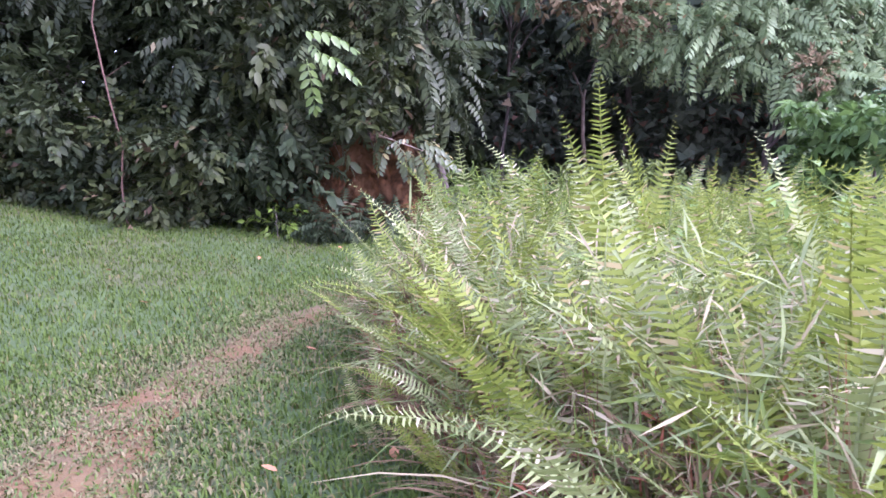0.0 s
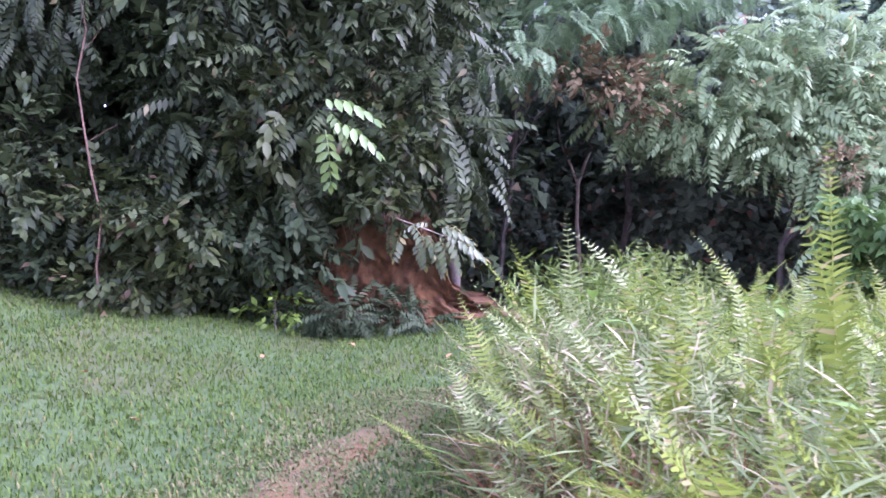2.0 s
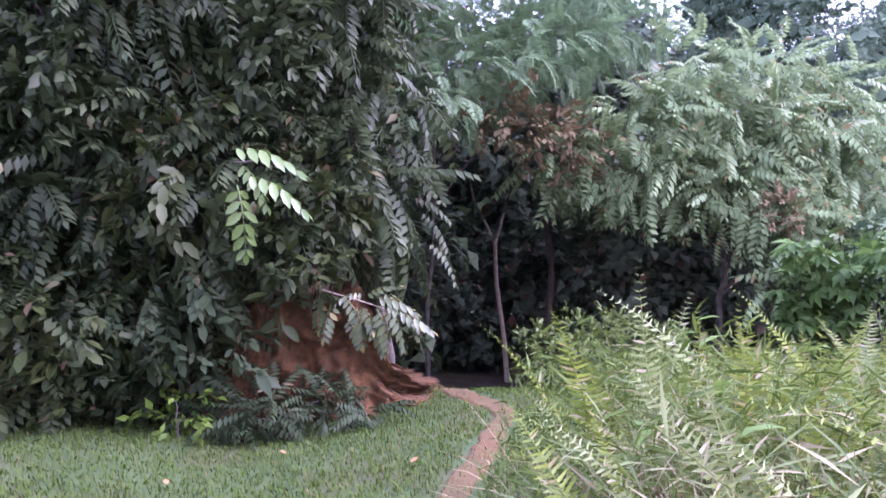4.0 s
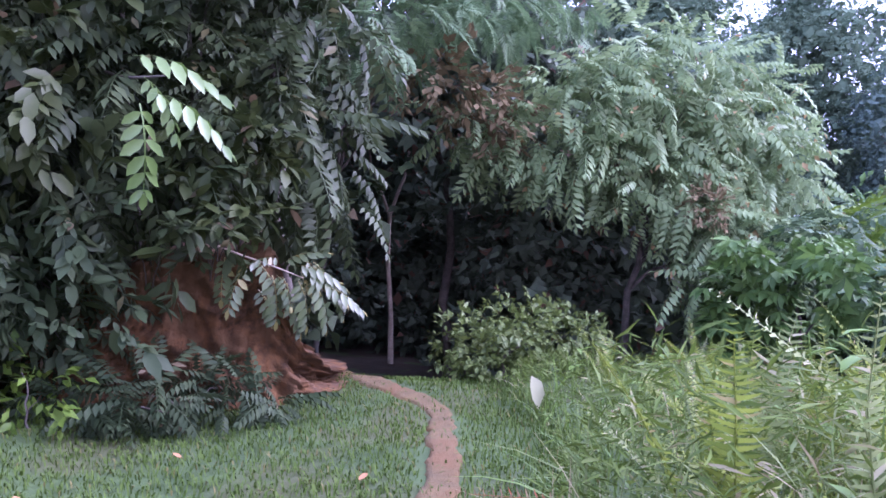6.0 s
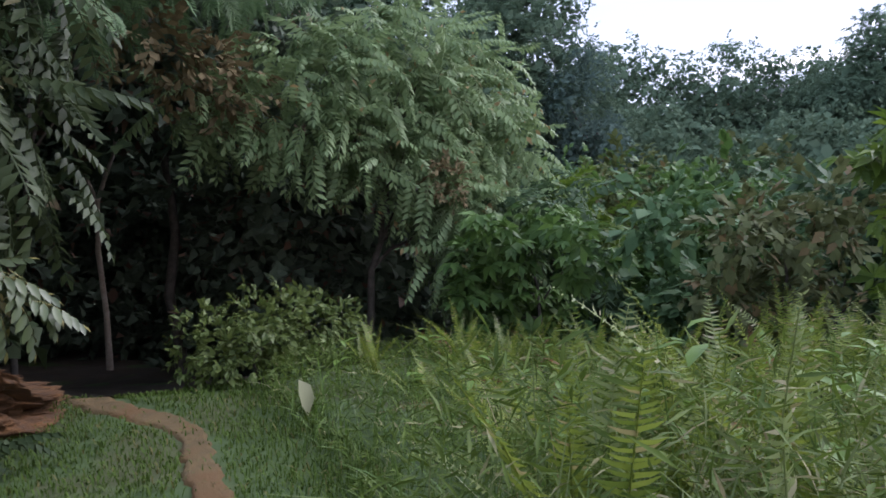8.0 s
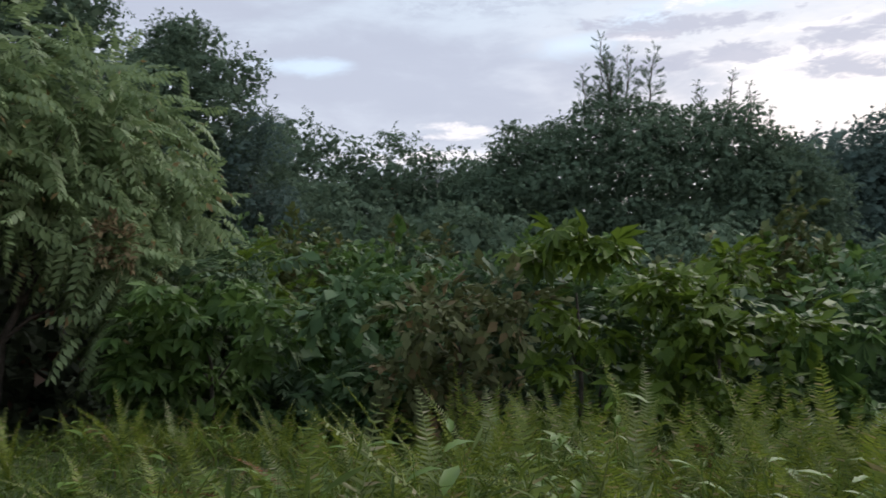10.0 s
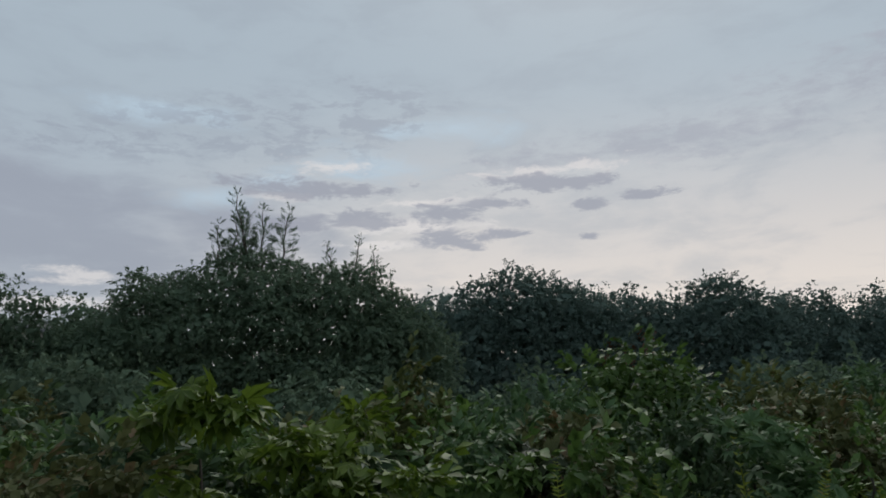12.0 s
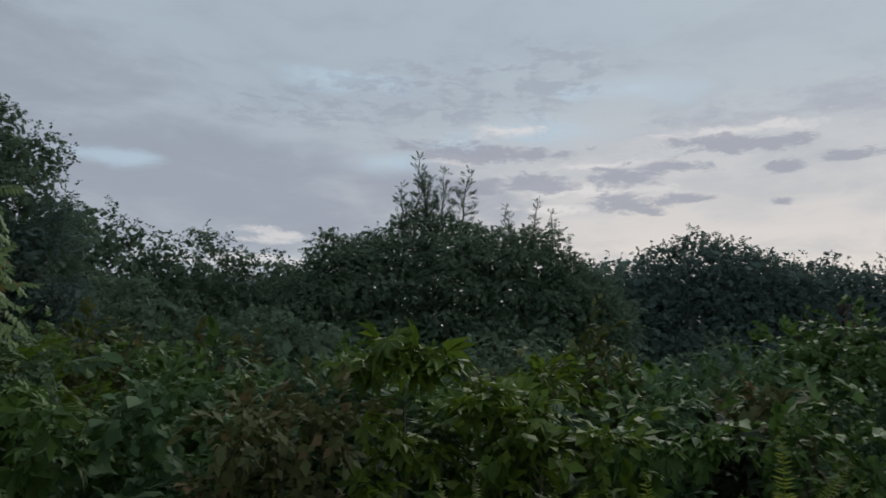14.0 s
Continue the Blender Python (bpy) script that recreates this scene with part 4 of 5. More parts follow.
# Trees past the hollow, paler because glare is put into their leaf colour.
for x, y, z0, h, r in ((-3.5, 25.0, 0.4, 10, 2.2), (2.0, 27.0, 0.4, 10, 2.2), (8.0, 26.0, 0.4, 9, 2.2), (0.6, 22.5, 0.4, 9.5, 1.8), (3.6, 23.5, 0.3, 9, 1.8), (6.8, 22.0, 0.3, 8.5, 1.8), (9.8, 20.5, 0.3, 7, 1.8), (8.2, 17.0, 0.4, 5.0, 1.4), (-0.8, 18.5, 2.2, 7, 1.5), (4.4, 17.5, 5.4, 7.4, 1.1), (7.0, 16.6, 2.4, 6.0, 1.2)):
    tree("forest_tree", "tall tree standing deep in the wood, light and shade put into its leaf colour", (x, y), lumps(14, 0, 0, z0, h, 1.9, 1.3, r), SPRIGS_FAR, 0.8, M_FOREST, 0.7, 0.4, 0.12, group="trees of the wood", limbs=4, core=0.7, shell=0.4, grain=0.26, near=(0, 1, 0))

# slender forked tree in the hollow
forked = empty("forked_sapling", (3.65, 19.0, float(land(3.65, 19.0)) - 0.03), "slender pale forked sapling in the dark hollow", "tree")
fz = -1.15 - float(land(3.65, 19.0))
for nm, pts, rad in (("trunk", [(0, 0, -0.1), (0.03, 0, 1.0 + fz), (-0.02, 0, 2.2 + fz), (0.04, 0, 3.15 + fz)], (0.07, 0.055, 0.05, 0.045)),
                     ("fork_branch", [(0.04, 0, 3.13 + fz), (-0.12, 0, 3.6 + fz), (-0.36, 0, 4.2 + fz), (-0.45, 0.1, 5.4 + fz)], (0.036, 0.032, 0.026, 0.016)),
                     ("fork_branch", [(0.04, 0, 3.13 + fz), (0.22, 0, 3.6 + fz), (0.40, 0, 4.0 + fz), (0.52, 0, 4.6 + fz), (0.7, 0.1, 5.8 + fz)], (0.042, 0.038, 0.033, 0.028, 0.016))):
    part(nm, mesh_of(nm, *tube(pts, rad, 7), M_BARK_PALE, True), forked)

# thin bare sapling against the wood's edge
pole = empty("bare_sapling", (-4.02, 9.6, float(land(-4.02, 9.6)) - 0.02), "thin bare reddish sapling stem before the trees", "tree")
part("trunk", mesh_of("trunk", *tube(wander((0, 0, -0.05), (-0.04, 0.1, 4.2), 9, 0.035), np.linspace(0.015, 0.007, 9), 6), M_BARK_RED, True), pole)
for a, b in (((0.0, 0, 1.9), (0.35, -0.1, 2.05)), ((-0.02, 0, 1.35), (-0.3, -0.05, 1.42)), ((-0.02, 0, 2.8), (0.25, -0.1, 3.1))):
    part("twig", mesh_of("twig", *tube(wander(a, b, 4, 0.015), (0.006, 0.005, 0.004, 0.002), 4), M_BARK_RED, True), pole)


def leafy_branch(label, start, end, leaves, mat, size, kinds, droop=0.5, bark=None):
    """A branch with single large compound leaves. leaves: (place, way) each."""
    top = empty("leafy_branch", start, label, "branch")
    e = np.array(end) - np.array(start)
    part("stem", mesh_of("stem", *tube(wander((0, 0, 0), e, 6, 0.02, -0.05), np.linspace(0.016, 0.005, 6), 5), bark or M_BARK, True), top)
    for p, way, sz in leaves:
        v, f = scatter([kinds[rng.integers(0, len(kinds))]], np.array([np.array(p) - np.array(start)]), np.array([way]), np.array([[0.0, -0.35, 1.0]]), np.array([size * sz]))
        part("compound_leaf", mesh_of("compound_leaf", v, f, mat), top)


# This branch looks sunlit through its bright leaf colour alone.
leafy_branch("branch with three feather-like leaves, sunlight put into their bright yellow-green", (-1.6, 10.2, 2.75), (-1.15, 9.05, 2.55),
             [((-1.42, 9.05, 2.62), (1.0, -0.1, 0.25), 1.0), ((-1.32, 9.0, 2.38), (1.0, -0.15, 0.0), 0.95), ((-1.38, 8.95, 2.30), (0.15, -0.3, -0.75), 0.95), ((-1.35, 9.1, 2.5), (0.8, -0.4, -0.5), 0.7)], M_PINNATE_SUNLIT, 0.52, PINNATES_FINE)
leafy_branch("drooping leafy branch hanging before the red bank", (-1.35, 10.6, 1.75), (-0.15, 9.95, 1.12),
             [((-0.5, 10.0, 1.25), (0.6, -0.4, -0.5), 0.9), ((-0.2, 9.95, 1.22), (0.9, -0.2, 0.15), 1.0), ((-0.12, 9.92, 1.18), (1.0, -0.1, -0.35), 1.1), ((-0.1, 9.9, 1.1), (0.8, -0.3, -0.7), 1.0),
              ((-0.4, 9.95, 1.15), (0.2, -0.3, -0.9), 1.0), ((-0.62, 10.0, 1.2), (-0.5, -0.4, -0.6), 0.9), ((-0.2, 9.9, 1.1), (0.4, -0.2, -0.8), 1.0), ((-0.3, 9.95, 1.25), (0.5, -0.3, 0.6), 0.8),
              ((-0.75, 10.1, 1.3), (-0.2, -0.3, -0.8), 0.9), ((0.0, 9.9, 1.05), (0.9, -0.2, -0.15), 1.0)] + [((rng.uniform(-0.5, 0.12), rng.uniform(9.9, 10.2), rng.uniform(0.95, 1.32)), (rng.normal(0.3, 0.6), -0.3, rng.normal(-0.6, 0.4)), rng.uniform(0.6, 1.0)) for k in range(14)], M_SPRAY, 0.36, PINNATES_FINE, bark=M_BARK_PALE)

# young tree beside the hollow; glare and skylight are put into its light leaf colour
tree("young_pinnate_tree", "leafy young tree with feather-like leaves, glare put into their light grey-green", (6.0, 14.2),
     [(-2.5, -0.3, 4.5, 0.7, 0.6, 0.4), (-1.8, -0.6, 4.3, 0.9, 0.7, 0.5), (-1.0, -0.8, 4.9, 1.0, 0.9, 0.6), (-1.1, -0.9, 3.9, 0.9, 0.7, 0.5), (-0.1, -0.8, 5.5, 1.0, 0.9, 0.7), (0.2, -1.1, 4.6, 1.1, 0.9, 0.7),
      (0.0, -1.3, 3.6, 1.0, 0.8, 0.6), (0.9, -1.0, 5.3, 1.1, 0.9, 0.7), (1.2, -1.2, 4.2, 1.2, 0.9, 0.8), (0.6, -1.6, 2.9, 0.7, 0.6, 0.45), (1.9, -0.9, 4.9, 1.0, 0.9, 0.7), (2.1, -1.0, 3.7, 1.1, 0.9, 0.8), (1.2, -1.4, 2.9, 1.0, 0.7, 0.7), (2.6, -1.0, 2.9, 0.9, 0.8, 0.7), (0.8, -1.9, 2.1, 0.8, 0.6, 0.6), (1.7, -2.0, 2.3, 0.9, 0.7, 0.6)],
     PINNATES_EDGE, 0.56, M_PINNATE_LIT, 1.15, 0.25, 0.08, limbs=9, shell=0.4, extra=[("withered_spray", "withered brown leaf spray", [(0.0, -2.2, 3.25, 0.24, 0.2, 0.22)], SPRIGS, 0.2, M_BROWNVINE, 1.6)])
tree("feathery_tree", "tall tree with fine feathery foliage arching over the path", (1.2, 15.5),
     [(0.2, -2.4, 4.6, 1.0, 0.8, 0.5), (1.0, -2.2, 5.2, 1.2, 0.9, 0.6), (2.2, -1.8, 5.4, 1.2, 0.9, 0.6), (0.6, -1.5, 6.3, 1.4, 1.0, 0.7), (2.6, -1.2, 6.4, 1.4, 1.0, 0.7), (3.6, -1.0, 6.0, 1.2, 0.9, 0.6), (-0.4, -1.4, 6.6, 1.3, 1.0, 0.7)],
     FEATHERS, 0.42, M_FEATHER, 0.75, 0.3, 0.05, limbs=8, head=(0.6, -0.6, 5.4),
     extra=[("brown_tangle", "brown withered creeper tangle", [(1.1, -2.4, 4.2, 0.7, 0.5, 0.22), (1.8, -2.2, 4.0, 0.7, 0.5, 0.25), (2.3, -2.0, 3.7, 0.5, 0.4, 0.3)], SPRIGS, 0.34, M_BROWNVINE, 0.8)])

# bush and dry leaf at the path's end
tree("path_bush", "small yellow-green bush beside the path's end", (2.3, 11.3), [(-0.4, 0, 0.45, 0.38, 0.35, 0.32), (0.0, 0, 0.6, 0.42, 0.4, 0.35), (0.6, 0.1, 0.5, 0.5, 0.4, 0.35), (1.1, 0.2, 0.45, 0.5, 0.4, 0.35), (-0.1, -0.2, 0.3, 0.4, 0.3, 0.25)],
     SPRIGS_NEAR, 0.19, M_BUSH, 0.85, 0.2, 0.02, category="shrub", limbs=4)
v, f = scatter([leaf(0.3, 0.1, 0.3)], np.zeros((1, 3)), np.array([[0.25, -0.3, -0.9]]), np.array([[0.2, -1.0, 0.3]]), np.array([0.27]))
dry = new("dry_leaf", mesh_of("dry_leaf", v, f, leaf_material("dry_leaf", (0.22, 0.23, 0.13), (0.32, 0.32, 0.2), None, 0, 0.6, 0.3, 0.3)))
dry.matrix_basis = Matrix.Translation((1.46, 9.05, 0.33))
tagged(dry, "large pale withered leaf hanging on the path bush", "leaf")

# ---- the shrubs beyond the ferns ----
SHRUBS = (
    # x, y, height over ground, half width, leaf kind, colour
    (6.2, 10.6, 2.1, 1.2, 2, 0), (7.9, 11.8, 3.2, 1.3, 1, 0), (7.0, 9.0, 2.4, 1.1, 0, 0), (8.8, 10.0, 3.2, 1.4, 0, 0), (9.6, 12.6, 3.9, 1.6, 1, 1), (11.2, 11.2, 3.7, 1.6, 0, 0), (8.4, 7.8, 2.9, 1.3, 0, 0), (10.4, 8.6, 3.3, 1.4, 0, 0),
    (6.7, 6.4, 2.9, 0.75, 3, 1), (6.4, 7.6, 2.2, 0.9, 0, 0), (7.0, 4.9, 2.0, 0.9, 0, 1), (8.5, 4.7, 2.5, 0.9, 3, 0), (7.5, 5.35, 2.55, 0.8, 3, 1), (7.6, 3.7, 2.0, 0.9, 3, 0), (10.2, 5.2, 3.3, 1.0, 0, 1), (9.9, 6.6, 3.0, 1.1, 0, 0), (10.4, 3.3, 2.6, 0.9, 3, 0), (9.0, 3.4, 2.6, 0.9, 0, 0),
    (8.2, 1.8, 2.3, 1.1, 0, 0), (11.6, 1.3, 3.0, 1.3, 0, 0), (12.2, 3.4, 2.9, 1.4, 0, 0), (10.4, -0.4, 2.9, 1.2, 0, 0), (8.4, -0.6, 2.3, 1.2, 3, 0), (9.0, -2.6, 2.5, 1.4, 0, 0), (14, 5.4, 3.1, 1.7, 0, 0), (13.4, 8.2, 3.7, 1.7, 0, 0),
    (12.5, -2.6, 2.8, 1.6, 0, 0), (15, 0.6, 3.0, 1.8, 0, 0), (10.5, -5.5, 2.6, 1.7, 0, 0), (14.5, -5.5, 2.9, 1.9, 0, 0), (17, 3, 3.2, 1.9, 0, 0), (14.5, 11.5, 4.3, 1.9, 0, 0), (12.4, 14.8, 4.6, 2.0, 1, 0), (17, 8, 4.2, 2.0, 0, 0),
    (18.5, 13, 5.0, 2.4, 0, 0), (16, 16.5, 5.6, 2.4, 0, 0), (19, -4, 3.6, 2.2, 0, 0), (17, -10, 3.6, 2.4, 0, 0), (12, -9.5, 3.2, 2.0, 0, 0))
for q, (x, y, h, w, k, mt) in enumerate(SHRUBS):
    far = x > 11
    if x < 13.5 and y < 10.2 and k != 3:
        h = min(h, (1.45 if y < 4 else 1.95) - float(land(x, y)))
    kinds, size = ((SPRIGS_BROAD, (0.34, 0.28, 0.40, 0.31)[q % 4] * (1.45 if far else 1.0)), (PINNATES, 0.46), (PALMATE, 0.24), (PALMATE, 0.27))[k]
    label = ("dense green small-leaved shrub behind the ferns", "green shrub with feather-like leaves behind the ferns", "low broad-leaved green shrub behind the ferns", "tall light green shrub with hand-shaped leaves")[k]
    mat = M_SHRUB_YELLOW if mt else (M_SHRUB, M_SHRUB_DARK, M_SHRUB_BLUE, M_SHRUB, M_SHRUB_OLIVE)[q % 5]
    body = lumps(11 if w > 1 else 8, 0, 0, 0.3, h - 0.25 - 0.3 * (q % 3), w * 0.85, w * 0.85, 0.33 * w)
    spikes = [(rng.normal(0, 0.45 * w), rng.normal(0, 0.45 * w), h - 0.25 + 0.3 * rng.random(), 0.28, 0.28, 0.2) for i in range(5)]
    tree("shrub", label, (x, y), body + spikes, kinds, size, mat, 1.35 if k == 3 else 1.15, 0.12, 0.04, category="shrub", group="shrubs of the clearing", limbs=4, near=(0.9, 0.44, 0), core=0.55, shell=0.3, grain=0.55)

# ---- far trees ----


def dome(n, rx, ry, top, r, low=0.1, crest=None, flat=0.85):
    """Clumps over the near half of a broad crown, column by column; crest shapes its skyline across y."""
    out, columns = [], max(5, n // 4)
    for k in range(columns):
        v = -1 + 2 * (k + 0.3 + 0.4 * rng.random()) / columns
        cap = (crest(v) if crest else max(0.45, math.sqrt(max(0.05, 1 - 0.8 * v * v)))) * top * rng.uniform(0.97, 1.02)
        for h in (1.0, 0.86 + 0.06 * rng.random(), 0.70 + 0.08 * rng.random(), 0.52 + 0.08 * rng.random(), 0.34 + 0.08 * rng.random()):
            s = r * (0.62 if h == 1.0 else rng.uniform(0.8, 1.2))
            depth = math.sqrt(max(0.0, 1 - v * v)) * math.sqrt(max(0.03, 1 - h * h * 0.95))
            out.append((-rx * depth * rng.uniform(0.7, 1.0) + rng.normal(0, 0.3), ry * v + rng.normal(0, 0.25 * r), max(0.5, cap * h - s * flat * 0.9), s * 1.25, s * 1.25, s * flat))
    return out


def far_tree(x, y, top, rx, ry, mat, label, n=30, kinds=None, size=1.1, r=2.0, cover=0.55, crest=None, extra=(), flat=0.85):
    h = top - float(land(x, y))
    skirt = [(-rx * 0.6 + rng.normal(0, 0.5), ry * v, h * q, r * 1.3, r * 1.4, r * 1.1) for q in (0.3,) for v in np.linspace(-0.85, 0.85, max(3, int(0.75 * ry / r)))]
    return tree("far_tree", label, (x, y), dome(int(n * 1.3), rx, ry, h, r, 0.3, crest, flat) + skirt, kinds or SPRIGS_FAR, size if kinds else size * 0.56, mat, cover if kinds else cover * 0.9, 0.6, 0.35, group="far trees", limbs=5, head=(0, 0, h * 0.7), extra=extra, near=(1, 0, 0), core=0.76, shell=0.3, grain=0.44)


# Crowns from here on carry their haze in the leaf colour.
big = far_tree(42, 10, 11.6, 6, 10.5, M_FAR_HAZY, "broad domed dark tree hung with drooping foliage and creepers", 112, SPRIGS_HANG, 0.45, 1.35, 0.58,
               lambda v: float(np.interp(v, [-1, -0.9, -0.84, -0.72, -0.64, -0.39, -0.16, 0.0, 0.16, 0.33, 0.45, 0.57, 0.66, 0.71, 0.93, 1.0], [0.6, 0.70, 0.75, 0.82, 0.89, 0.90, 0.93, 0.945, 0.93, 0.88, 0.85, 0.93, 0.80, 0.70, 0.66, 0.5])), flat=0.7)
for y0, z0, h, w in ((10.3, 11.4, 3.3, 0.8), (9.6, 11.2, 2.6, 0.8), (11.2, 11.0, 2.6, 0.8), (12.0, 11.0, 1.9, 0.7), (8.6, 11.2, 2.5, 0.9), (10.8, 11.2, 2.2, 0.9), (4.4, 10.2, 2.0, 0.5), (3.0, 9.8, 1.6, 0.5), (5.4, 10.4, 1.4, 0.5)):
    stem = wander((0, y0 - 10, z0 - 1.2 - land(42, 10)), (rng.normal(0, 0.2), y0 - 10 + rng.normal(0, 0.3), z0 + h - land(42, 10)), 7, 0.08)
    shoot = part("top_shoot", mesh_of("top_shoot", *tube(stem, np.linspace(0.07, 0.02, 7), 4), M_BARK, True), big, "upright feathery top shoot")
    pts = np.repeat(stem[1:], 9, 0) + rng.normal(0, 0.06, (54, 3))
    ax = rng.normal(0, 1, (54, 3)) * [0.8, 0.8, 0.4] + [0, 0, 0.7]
    part("foliage", mesh_of("foliage", *scatter(NEEDLES, pts, ax, rng.normal(0, 1, (54, 3)), np.linspace(1.0, 0.4, 54) * w * 1.15), M_FAR_HAZY), shoot)
far_tree(57, -10, 13.2, 6, 8.5, M_FAR_HAZE_BLUE, "rounded dark tree on the far side, haze put into its blue-green", 46, None, 1.15, 2.0, 0.6, lambda v: float(np.interp(v, [-1, -0.6, 0.0, 0.4, 0.8, 1], [0.7, 0.88, 1, 0.95, 0.82, 0.55])),
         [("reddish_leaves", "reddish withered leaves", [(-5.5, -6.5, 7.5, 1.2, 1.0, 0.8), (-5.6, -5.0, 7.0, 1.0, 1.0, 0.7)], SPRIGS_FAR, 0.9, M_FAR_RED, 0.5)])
far_tree(58, -26, 12.6, 6, 7.5, M_FAR_HAZE_BLUE, "rounded dark tree in the far treeline", 36, None, 1.35, 2.0)
far_tree(60, -35, 12.0, 6, 6.5, M_FAR_HAZE_BLUE, "rounded dark tree in the far treeline", 26, None, 1.5, 1.8)
far_tree(60, -42, 12.4, 5, 3.5, M_FAR_HAZE_BLUE, "small round-headed tree in the far treeline", 18, None, 1.3, 1.5)
far_tree(60, -52, 11.6, 6, 9, M_FAR_HAZE_BLUE, "rounded dark tree in the far treeline", 26, None, 1.6, 2.2)
far_tree(60, -47.5, 12.2, 5, 4, M_FAR_HAZE_BLUE, "rounded dark tree in the far treeline", 22, None, 1.4, 1.6)
far_tree(58, -18, 11.8, 5, 5, M_FAR_HAZE_BLUE, "low dark tree filling the far treeline", 20, None, 1.6, 2.0)
far_tree(61, 0, 10.6, 5, 6, M_FAR_HAZE_BLUE, "low dark tree filling the far treeline", 44, None, 1.5, 2.0, 0.9)
far_tree(42, 24.6, 10.5, 3, 3.0, M_FAR_HAZY, "small round tree on the far rise", 18, None, 0.9, 1.3)
far_tree(41, 31, 10.9, 4, 7.0, M_FAR_HAZY, "green tree on the far rise", 40, None, 1.2, 1.7)
far_tree(44, 21, 9.0, 4, 5.0, M_FAR_HAZY, "green tree on the far rise", 26, None, 1.2, 1.7)
far_tree(52, 21, 7.6, 5, 6, M_FAR_HAZE_BLUE, "dark tree between the far crowns", 20, None, 1.4, 1.9)
far_tree(30, 22, 5.6, 4, 5.0, M_FAR_HAZY, "green tree on the near slope", 26, None, 1.05, 1.5)
far_tree(28, 15, 4.2, 4, 5.0, M_FAR_HAZY, "green shrubby tree on the near slope", 26, None, 1.1, 1.4)
far_tree(27, 6, 3.2, 4, 5.0, M_FAR_HAZY, "green shrubby tree on the near slope", 20, None, 1.2, 1.4, 0.6)
far_tree(28, -4, 3.4, 4, 6.0, M_FAR_HAZY, "green shrubby tree on the near slope", 20, None, 1.2, 1.4, 0.6)
far_tree(30, -15, 3.8, 4, 7.0, M_FAR_HAZY, "green shrubby tree on the near slope", 24, None, 1.2, 1.5)
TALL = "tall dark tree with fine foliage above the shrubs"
far_tree(24, 21.6, 7.6, 1.6, 1.4, M_FAR_HAZE_BLUE, "small slender tree beside the tall trees", 12, None, 0.6, 0.7, 0.7)
far_tree(26, 27, 12.5, 4.5, 5.0, M_FAR_HAZY, TALL, 56, None, 0.75, 1.35, 0.55)
far_tree(20, 29, 14.5, 5, 5.5, M_FAR_HAZY, TALL, 56, None, 0.8, 1.5, 0.55)
far_tree(13, 30, 13, 4.5, 5.0, M_FAR_HAZY, TALL, 46, None, 1.0, 1.5, 0.55)

# overgrown mounds and bushes on the slope below the far trees
for x, y, parts_, mat, label in (
        (15.4, 3.4, [(0, 0.1, 4.0, 0.45, 0.4, 0.5), (0, 0.2, 3.3, 0.7, 0.6, 0.6), (-0.2, 0.7, 2.6, 0.9, 0.8, 0.7), (0, -0.4, 2.4, 1.0, 0.9, 0.7), (-0.2, 1.7, 3.0, 0.8, 0.7, 0.6), (-0.3, 1.9, 2.1, 1.0, 0.9, 0.8), (-0.3, 0.3, 1.4, 1.2, 1.4, 0.9), (-0.2, -1.2, 1.6, 1.0, 0.9, 0.8)], M_FAR_OLIVE, "conical mound of shrub smothered in creepers"),
        (17.2, -2.3, [(0, 0, 3.9, 1.0, 1.0, 0.7), (-0.2, 0.9, 3.4, 0.9, 0.9, 0.8), (-0.2, -0.9, 3.3, 1.0, 0.9, 0.8), (-0.4, 0, 2.6, 1.2, 1.4, 1.0), (-0.3, 1.3, 2.3, 0.8, 0.8, 0.8), (-0.3, -1.5, 2.2, 0.9, 0.9, 0.8), (-0.3, 0, 1.4, 1.3, 1.7, 0.9)], M_SHRUB, "rounded dense green bush on the slope"),
        (19.5, -7.2, [(0, 0, 3.0, 1.2, 1.4, 0.8), (-0.2, 1.4, 2.5, 1.0, 1.0, 0.8), (-0.2, -1.6, 2.6, 1.1, 1.1, 0.8), (-0.3, 0, 1.6, 1.3, 2.2, 0.9)], M_FAR_OLIVE, "low olive-green bush on the slope"),
        (15.0, 14.6, [(0, 0, 4.6, 1.1, 1.1, 0.8), (-0.3, 1.2, 4.0, 1.0, 1.0, 0.8), (-0.2, -1.3, 3.9, 1.0, 1.0, 0.8), (-0.4, 0, 2.9, 1.5, 1.8, 1.0), (-0.3, 0, 1.6, 1.6, 2.0, 1.0)], M_FAR_OLIVE, "broad olive-green bush on the slope")):
    tree("slope_bush", label, (x, y), parts_, SPRIGS_BROAD, 0.42, mat, 1.1, 0.25, 0.06, category="shrub", group="bushes of the slope", limbs=4, near=(1, 0, 0), core=0.6, shell=0.3, grain=0.4)
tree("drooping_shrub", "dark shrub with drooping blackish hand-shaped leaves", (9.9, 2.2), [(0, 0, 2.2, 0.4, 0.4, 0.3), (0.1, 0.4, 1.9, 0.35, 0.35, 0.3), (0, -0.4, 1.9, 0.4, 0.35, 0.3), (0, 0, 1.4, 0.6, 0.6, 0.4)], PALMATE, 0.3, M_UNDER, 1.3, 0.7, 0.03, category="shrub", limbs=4)

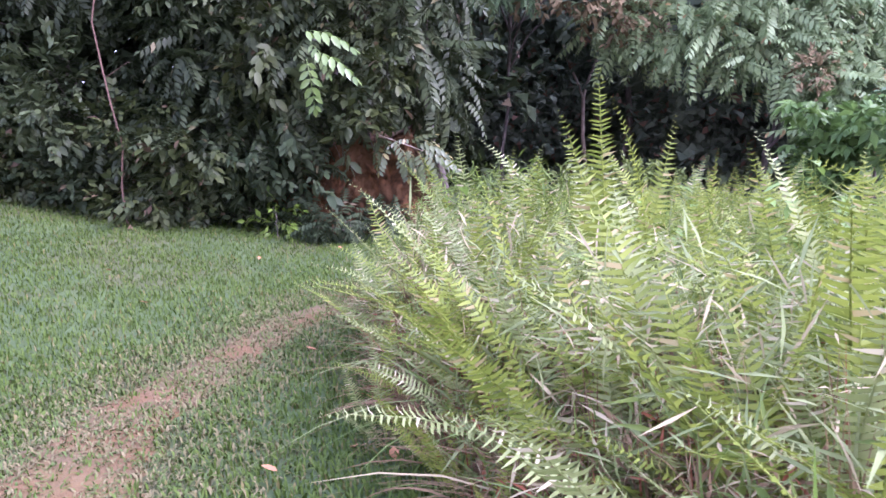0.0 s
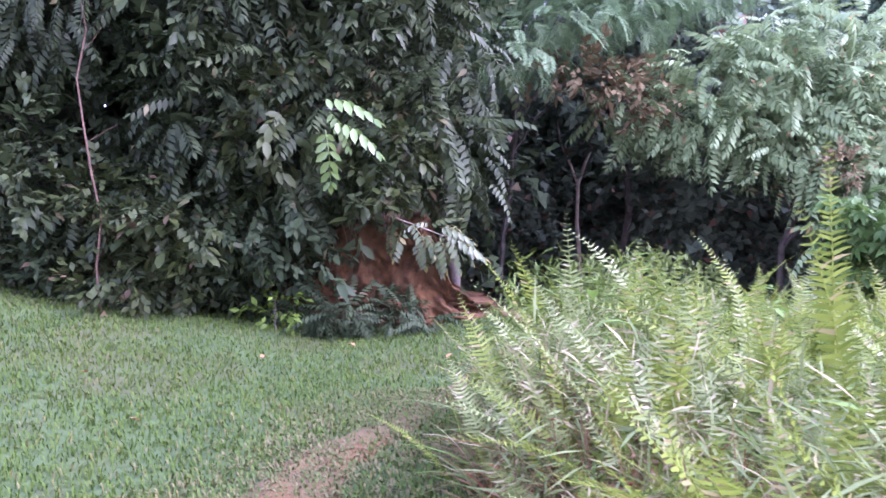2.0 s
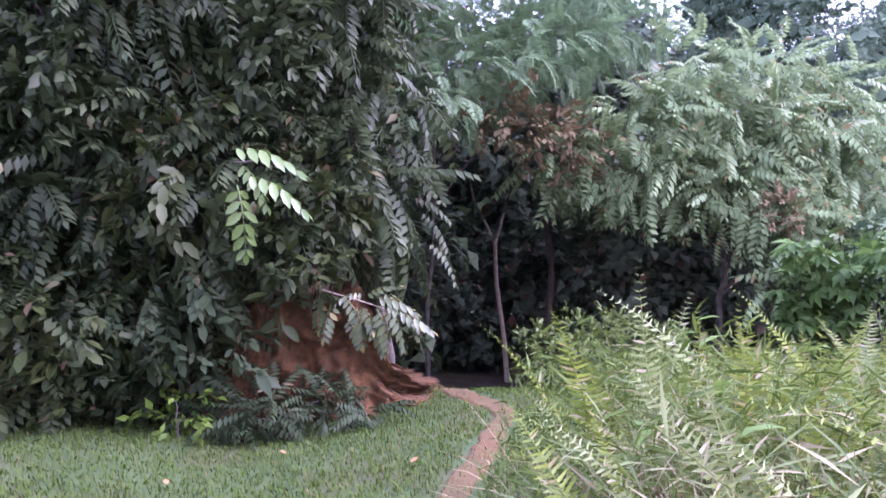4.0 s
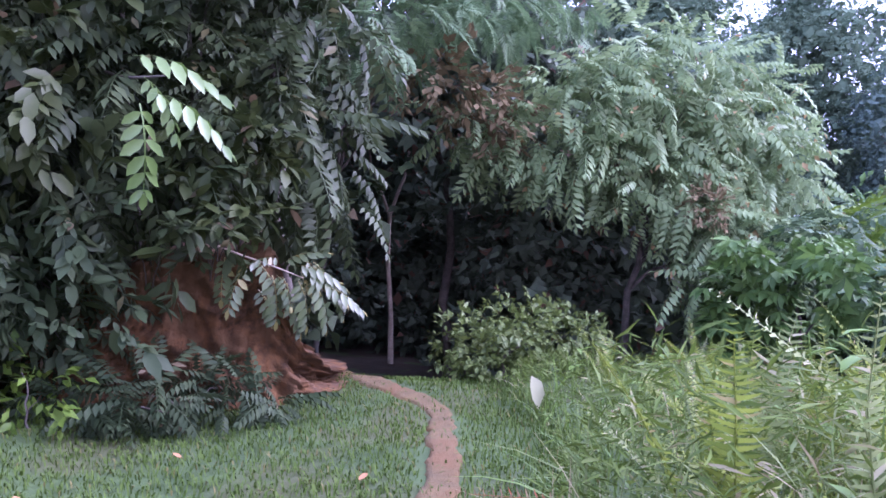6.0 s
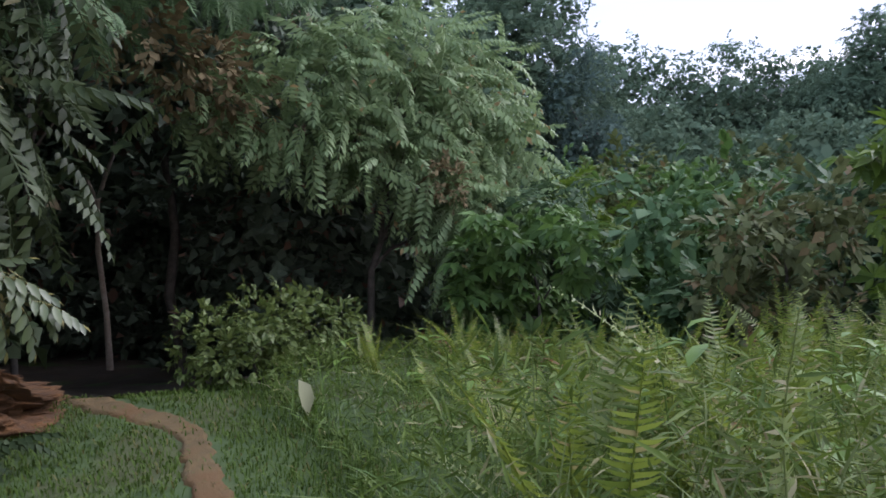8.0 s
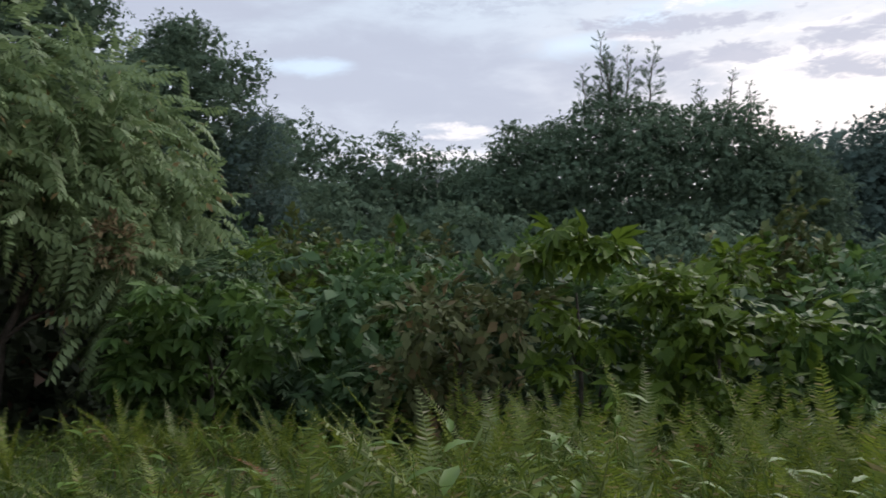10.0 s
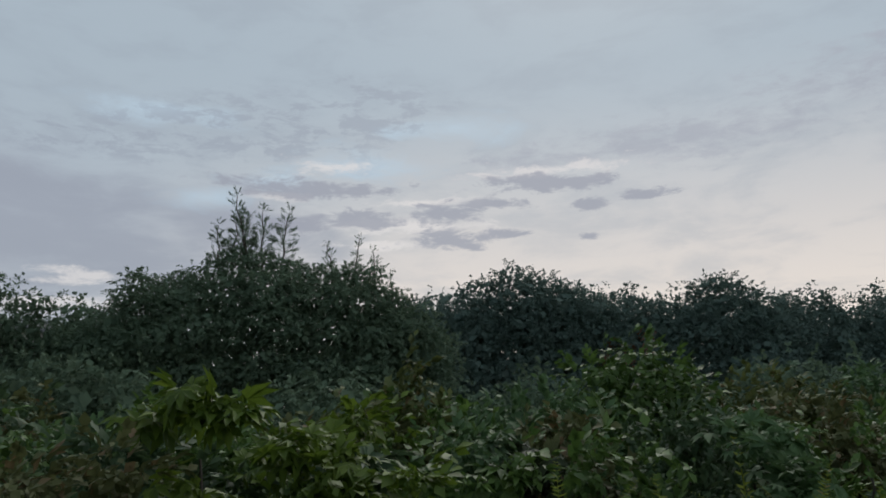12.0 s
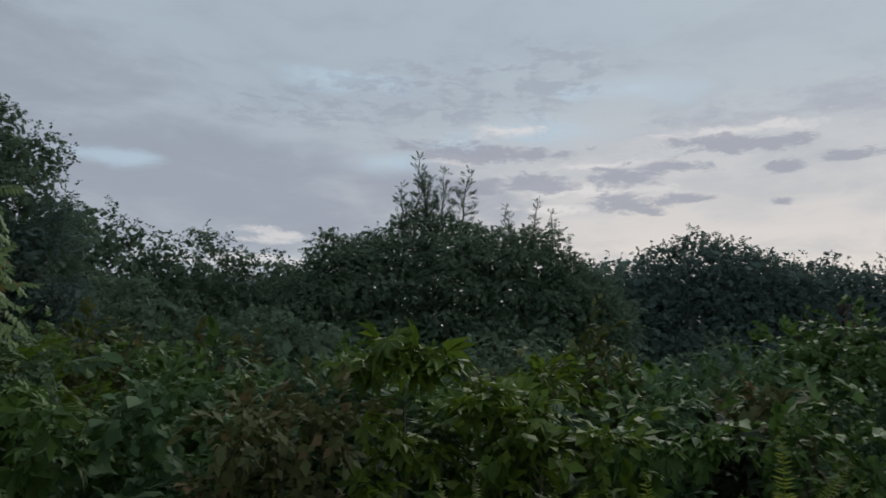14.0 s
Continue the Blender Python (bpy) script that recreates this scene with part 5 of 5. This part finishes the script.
# Far woods, veiled only by their hazy blue-green leaf colour.
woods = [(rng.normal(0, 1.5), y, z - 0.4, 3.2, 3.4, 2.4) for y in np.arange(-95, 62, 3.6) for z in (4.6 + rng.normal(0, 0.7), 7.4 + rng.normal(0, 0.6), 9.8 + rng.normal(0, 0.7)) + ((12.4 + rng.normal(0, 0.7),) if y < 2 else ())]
wood = new("far_woods", mesh_of("far_woods", *foliage(woods, SPRIGS_FAR, 1.2, 0.6, 0.8, 0.34, (1, 0, 0), 0.8), M_FAR_HAZE_BLUE))
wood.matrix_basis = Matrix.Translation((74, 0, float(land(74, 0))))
tagged(wood, "continuous dark line of far woods", "woods", kind="stuff")

# ---- houses glimpsed between the far trees ----
# Orange evening light on the facade, put into the wall's base colour.
M_WALL_SUNSET = rough_material("sunset_lit_render", (0.5, 0.2, 0.1), (0.62, 0.28, 0.15), 1.5, 0.9, 0.1, 20)
M_WALL_BEIGE = rough_material("beige_render", (0.42, 0.39, 0.35), (0.5, 0.47, 0.43), 0.8, 0.9, 0.1, 20)
M_ROOF_GREY = rough_material("grey_roof_sheet", (0.16, 0.17, 0.18), (0.26, 0.27, 0.28), 1.2, 0.6, 0.1, 12)
M_PANE = rough_material("dark_window", (0.03, 0.035, 0.04), (0.06, 0.07, 0.08), 0.7, 0.2, 0.0, 9)


def box(lo, hi):
    (a, b, c), (d, e, g) = lo, hi
    v = [(a, b, c), (d, b, c), (d, e, c), (a, e, c), (a, b, g), (d, b, g), (d, e, g), (a, e, g)]
    return np.array(v, dtype=float), np.array([(0, 3, 2, 1), (4, 5, 6, 7), (0, 1, 5, 4), (1, 2, 6, 5), (2, 3, 7, 6), (3, 0, 4, 7)])


def house(x, y, w, d, wall_top, label, wall_mat, pitched, rows):
    g = float(land(x, y))
    top = empty("house", (x, y, g), label, "house")
    h = wall_top - g
    part("wall", mesh_of("wall", *box((-d / 2, -w / 2, -0.3), (d / 2, w / 2, h)), wall_mat), top)
    if pitched:
        o = 0.5
        v = [(-d / 2 - o, -w / 2 - o, h), (d / 2 + o, -w / 2 - o, h), (d / 2 + o, w / 2 + o, h), (-d / 2 - o, w / 2 + o, h), (0, -w / 2 - o, h + 1.0), (0, w / 2 + o, h + 1.0)]
        f = [(0, 1, 4), (2, 3, 5), (0, 4, 5), (0, 5, 3), (1, 2, 5), (1, 5, 4), (0, 3, 2), (0, 2, 1)]
        part("roof", mesh_of("roof", v, f, M_ROOF_GREY), top)
    else:
        part("roof", mesh_of("roof", *box((-d / 2 - 0.3, -w / 2 - 0.3, h), (d / 2 + 0.3, w / 2 + 0.3, h + 0.4)), M_WALL_BEIGE), top)
    for r in range(rows):
        for k in range(int(w // 2.4)):
            yy = -w / 2 + 1.3 + 2.4 * k
            part("window", mesh_of("window", *box((-d / 2 - 0.06, yy - 0.5, h - 1.9 - 3 * r), (-d / 2 + 0.1, yy + 0.5, h - 0.7 - 3 * r)), M_PANE), top)


house(64, 33.6, 2.4, 4, 9.3, "small house with a sheet roof among trees, orange evening light put into its wall colour", M_WALL_SUNSET, True, 1)
house(64, 30.6, 3.6, 5, 9.0, "small grey house with a low sheet roof among trees", M_WALL_BEIGE, True, 1)
house(112, -85.6, 3.2, 4, 18.9, "distant flat-roofed beige building above the treeline", M_WALL_BEIGE, False, 3)
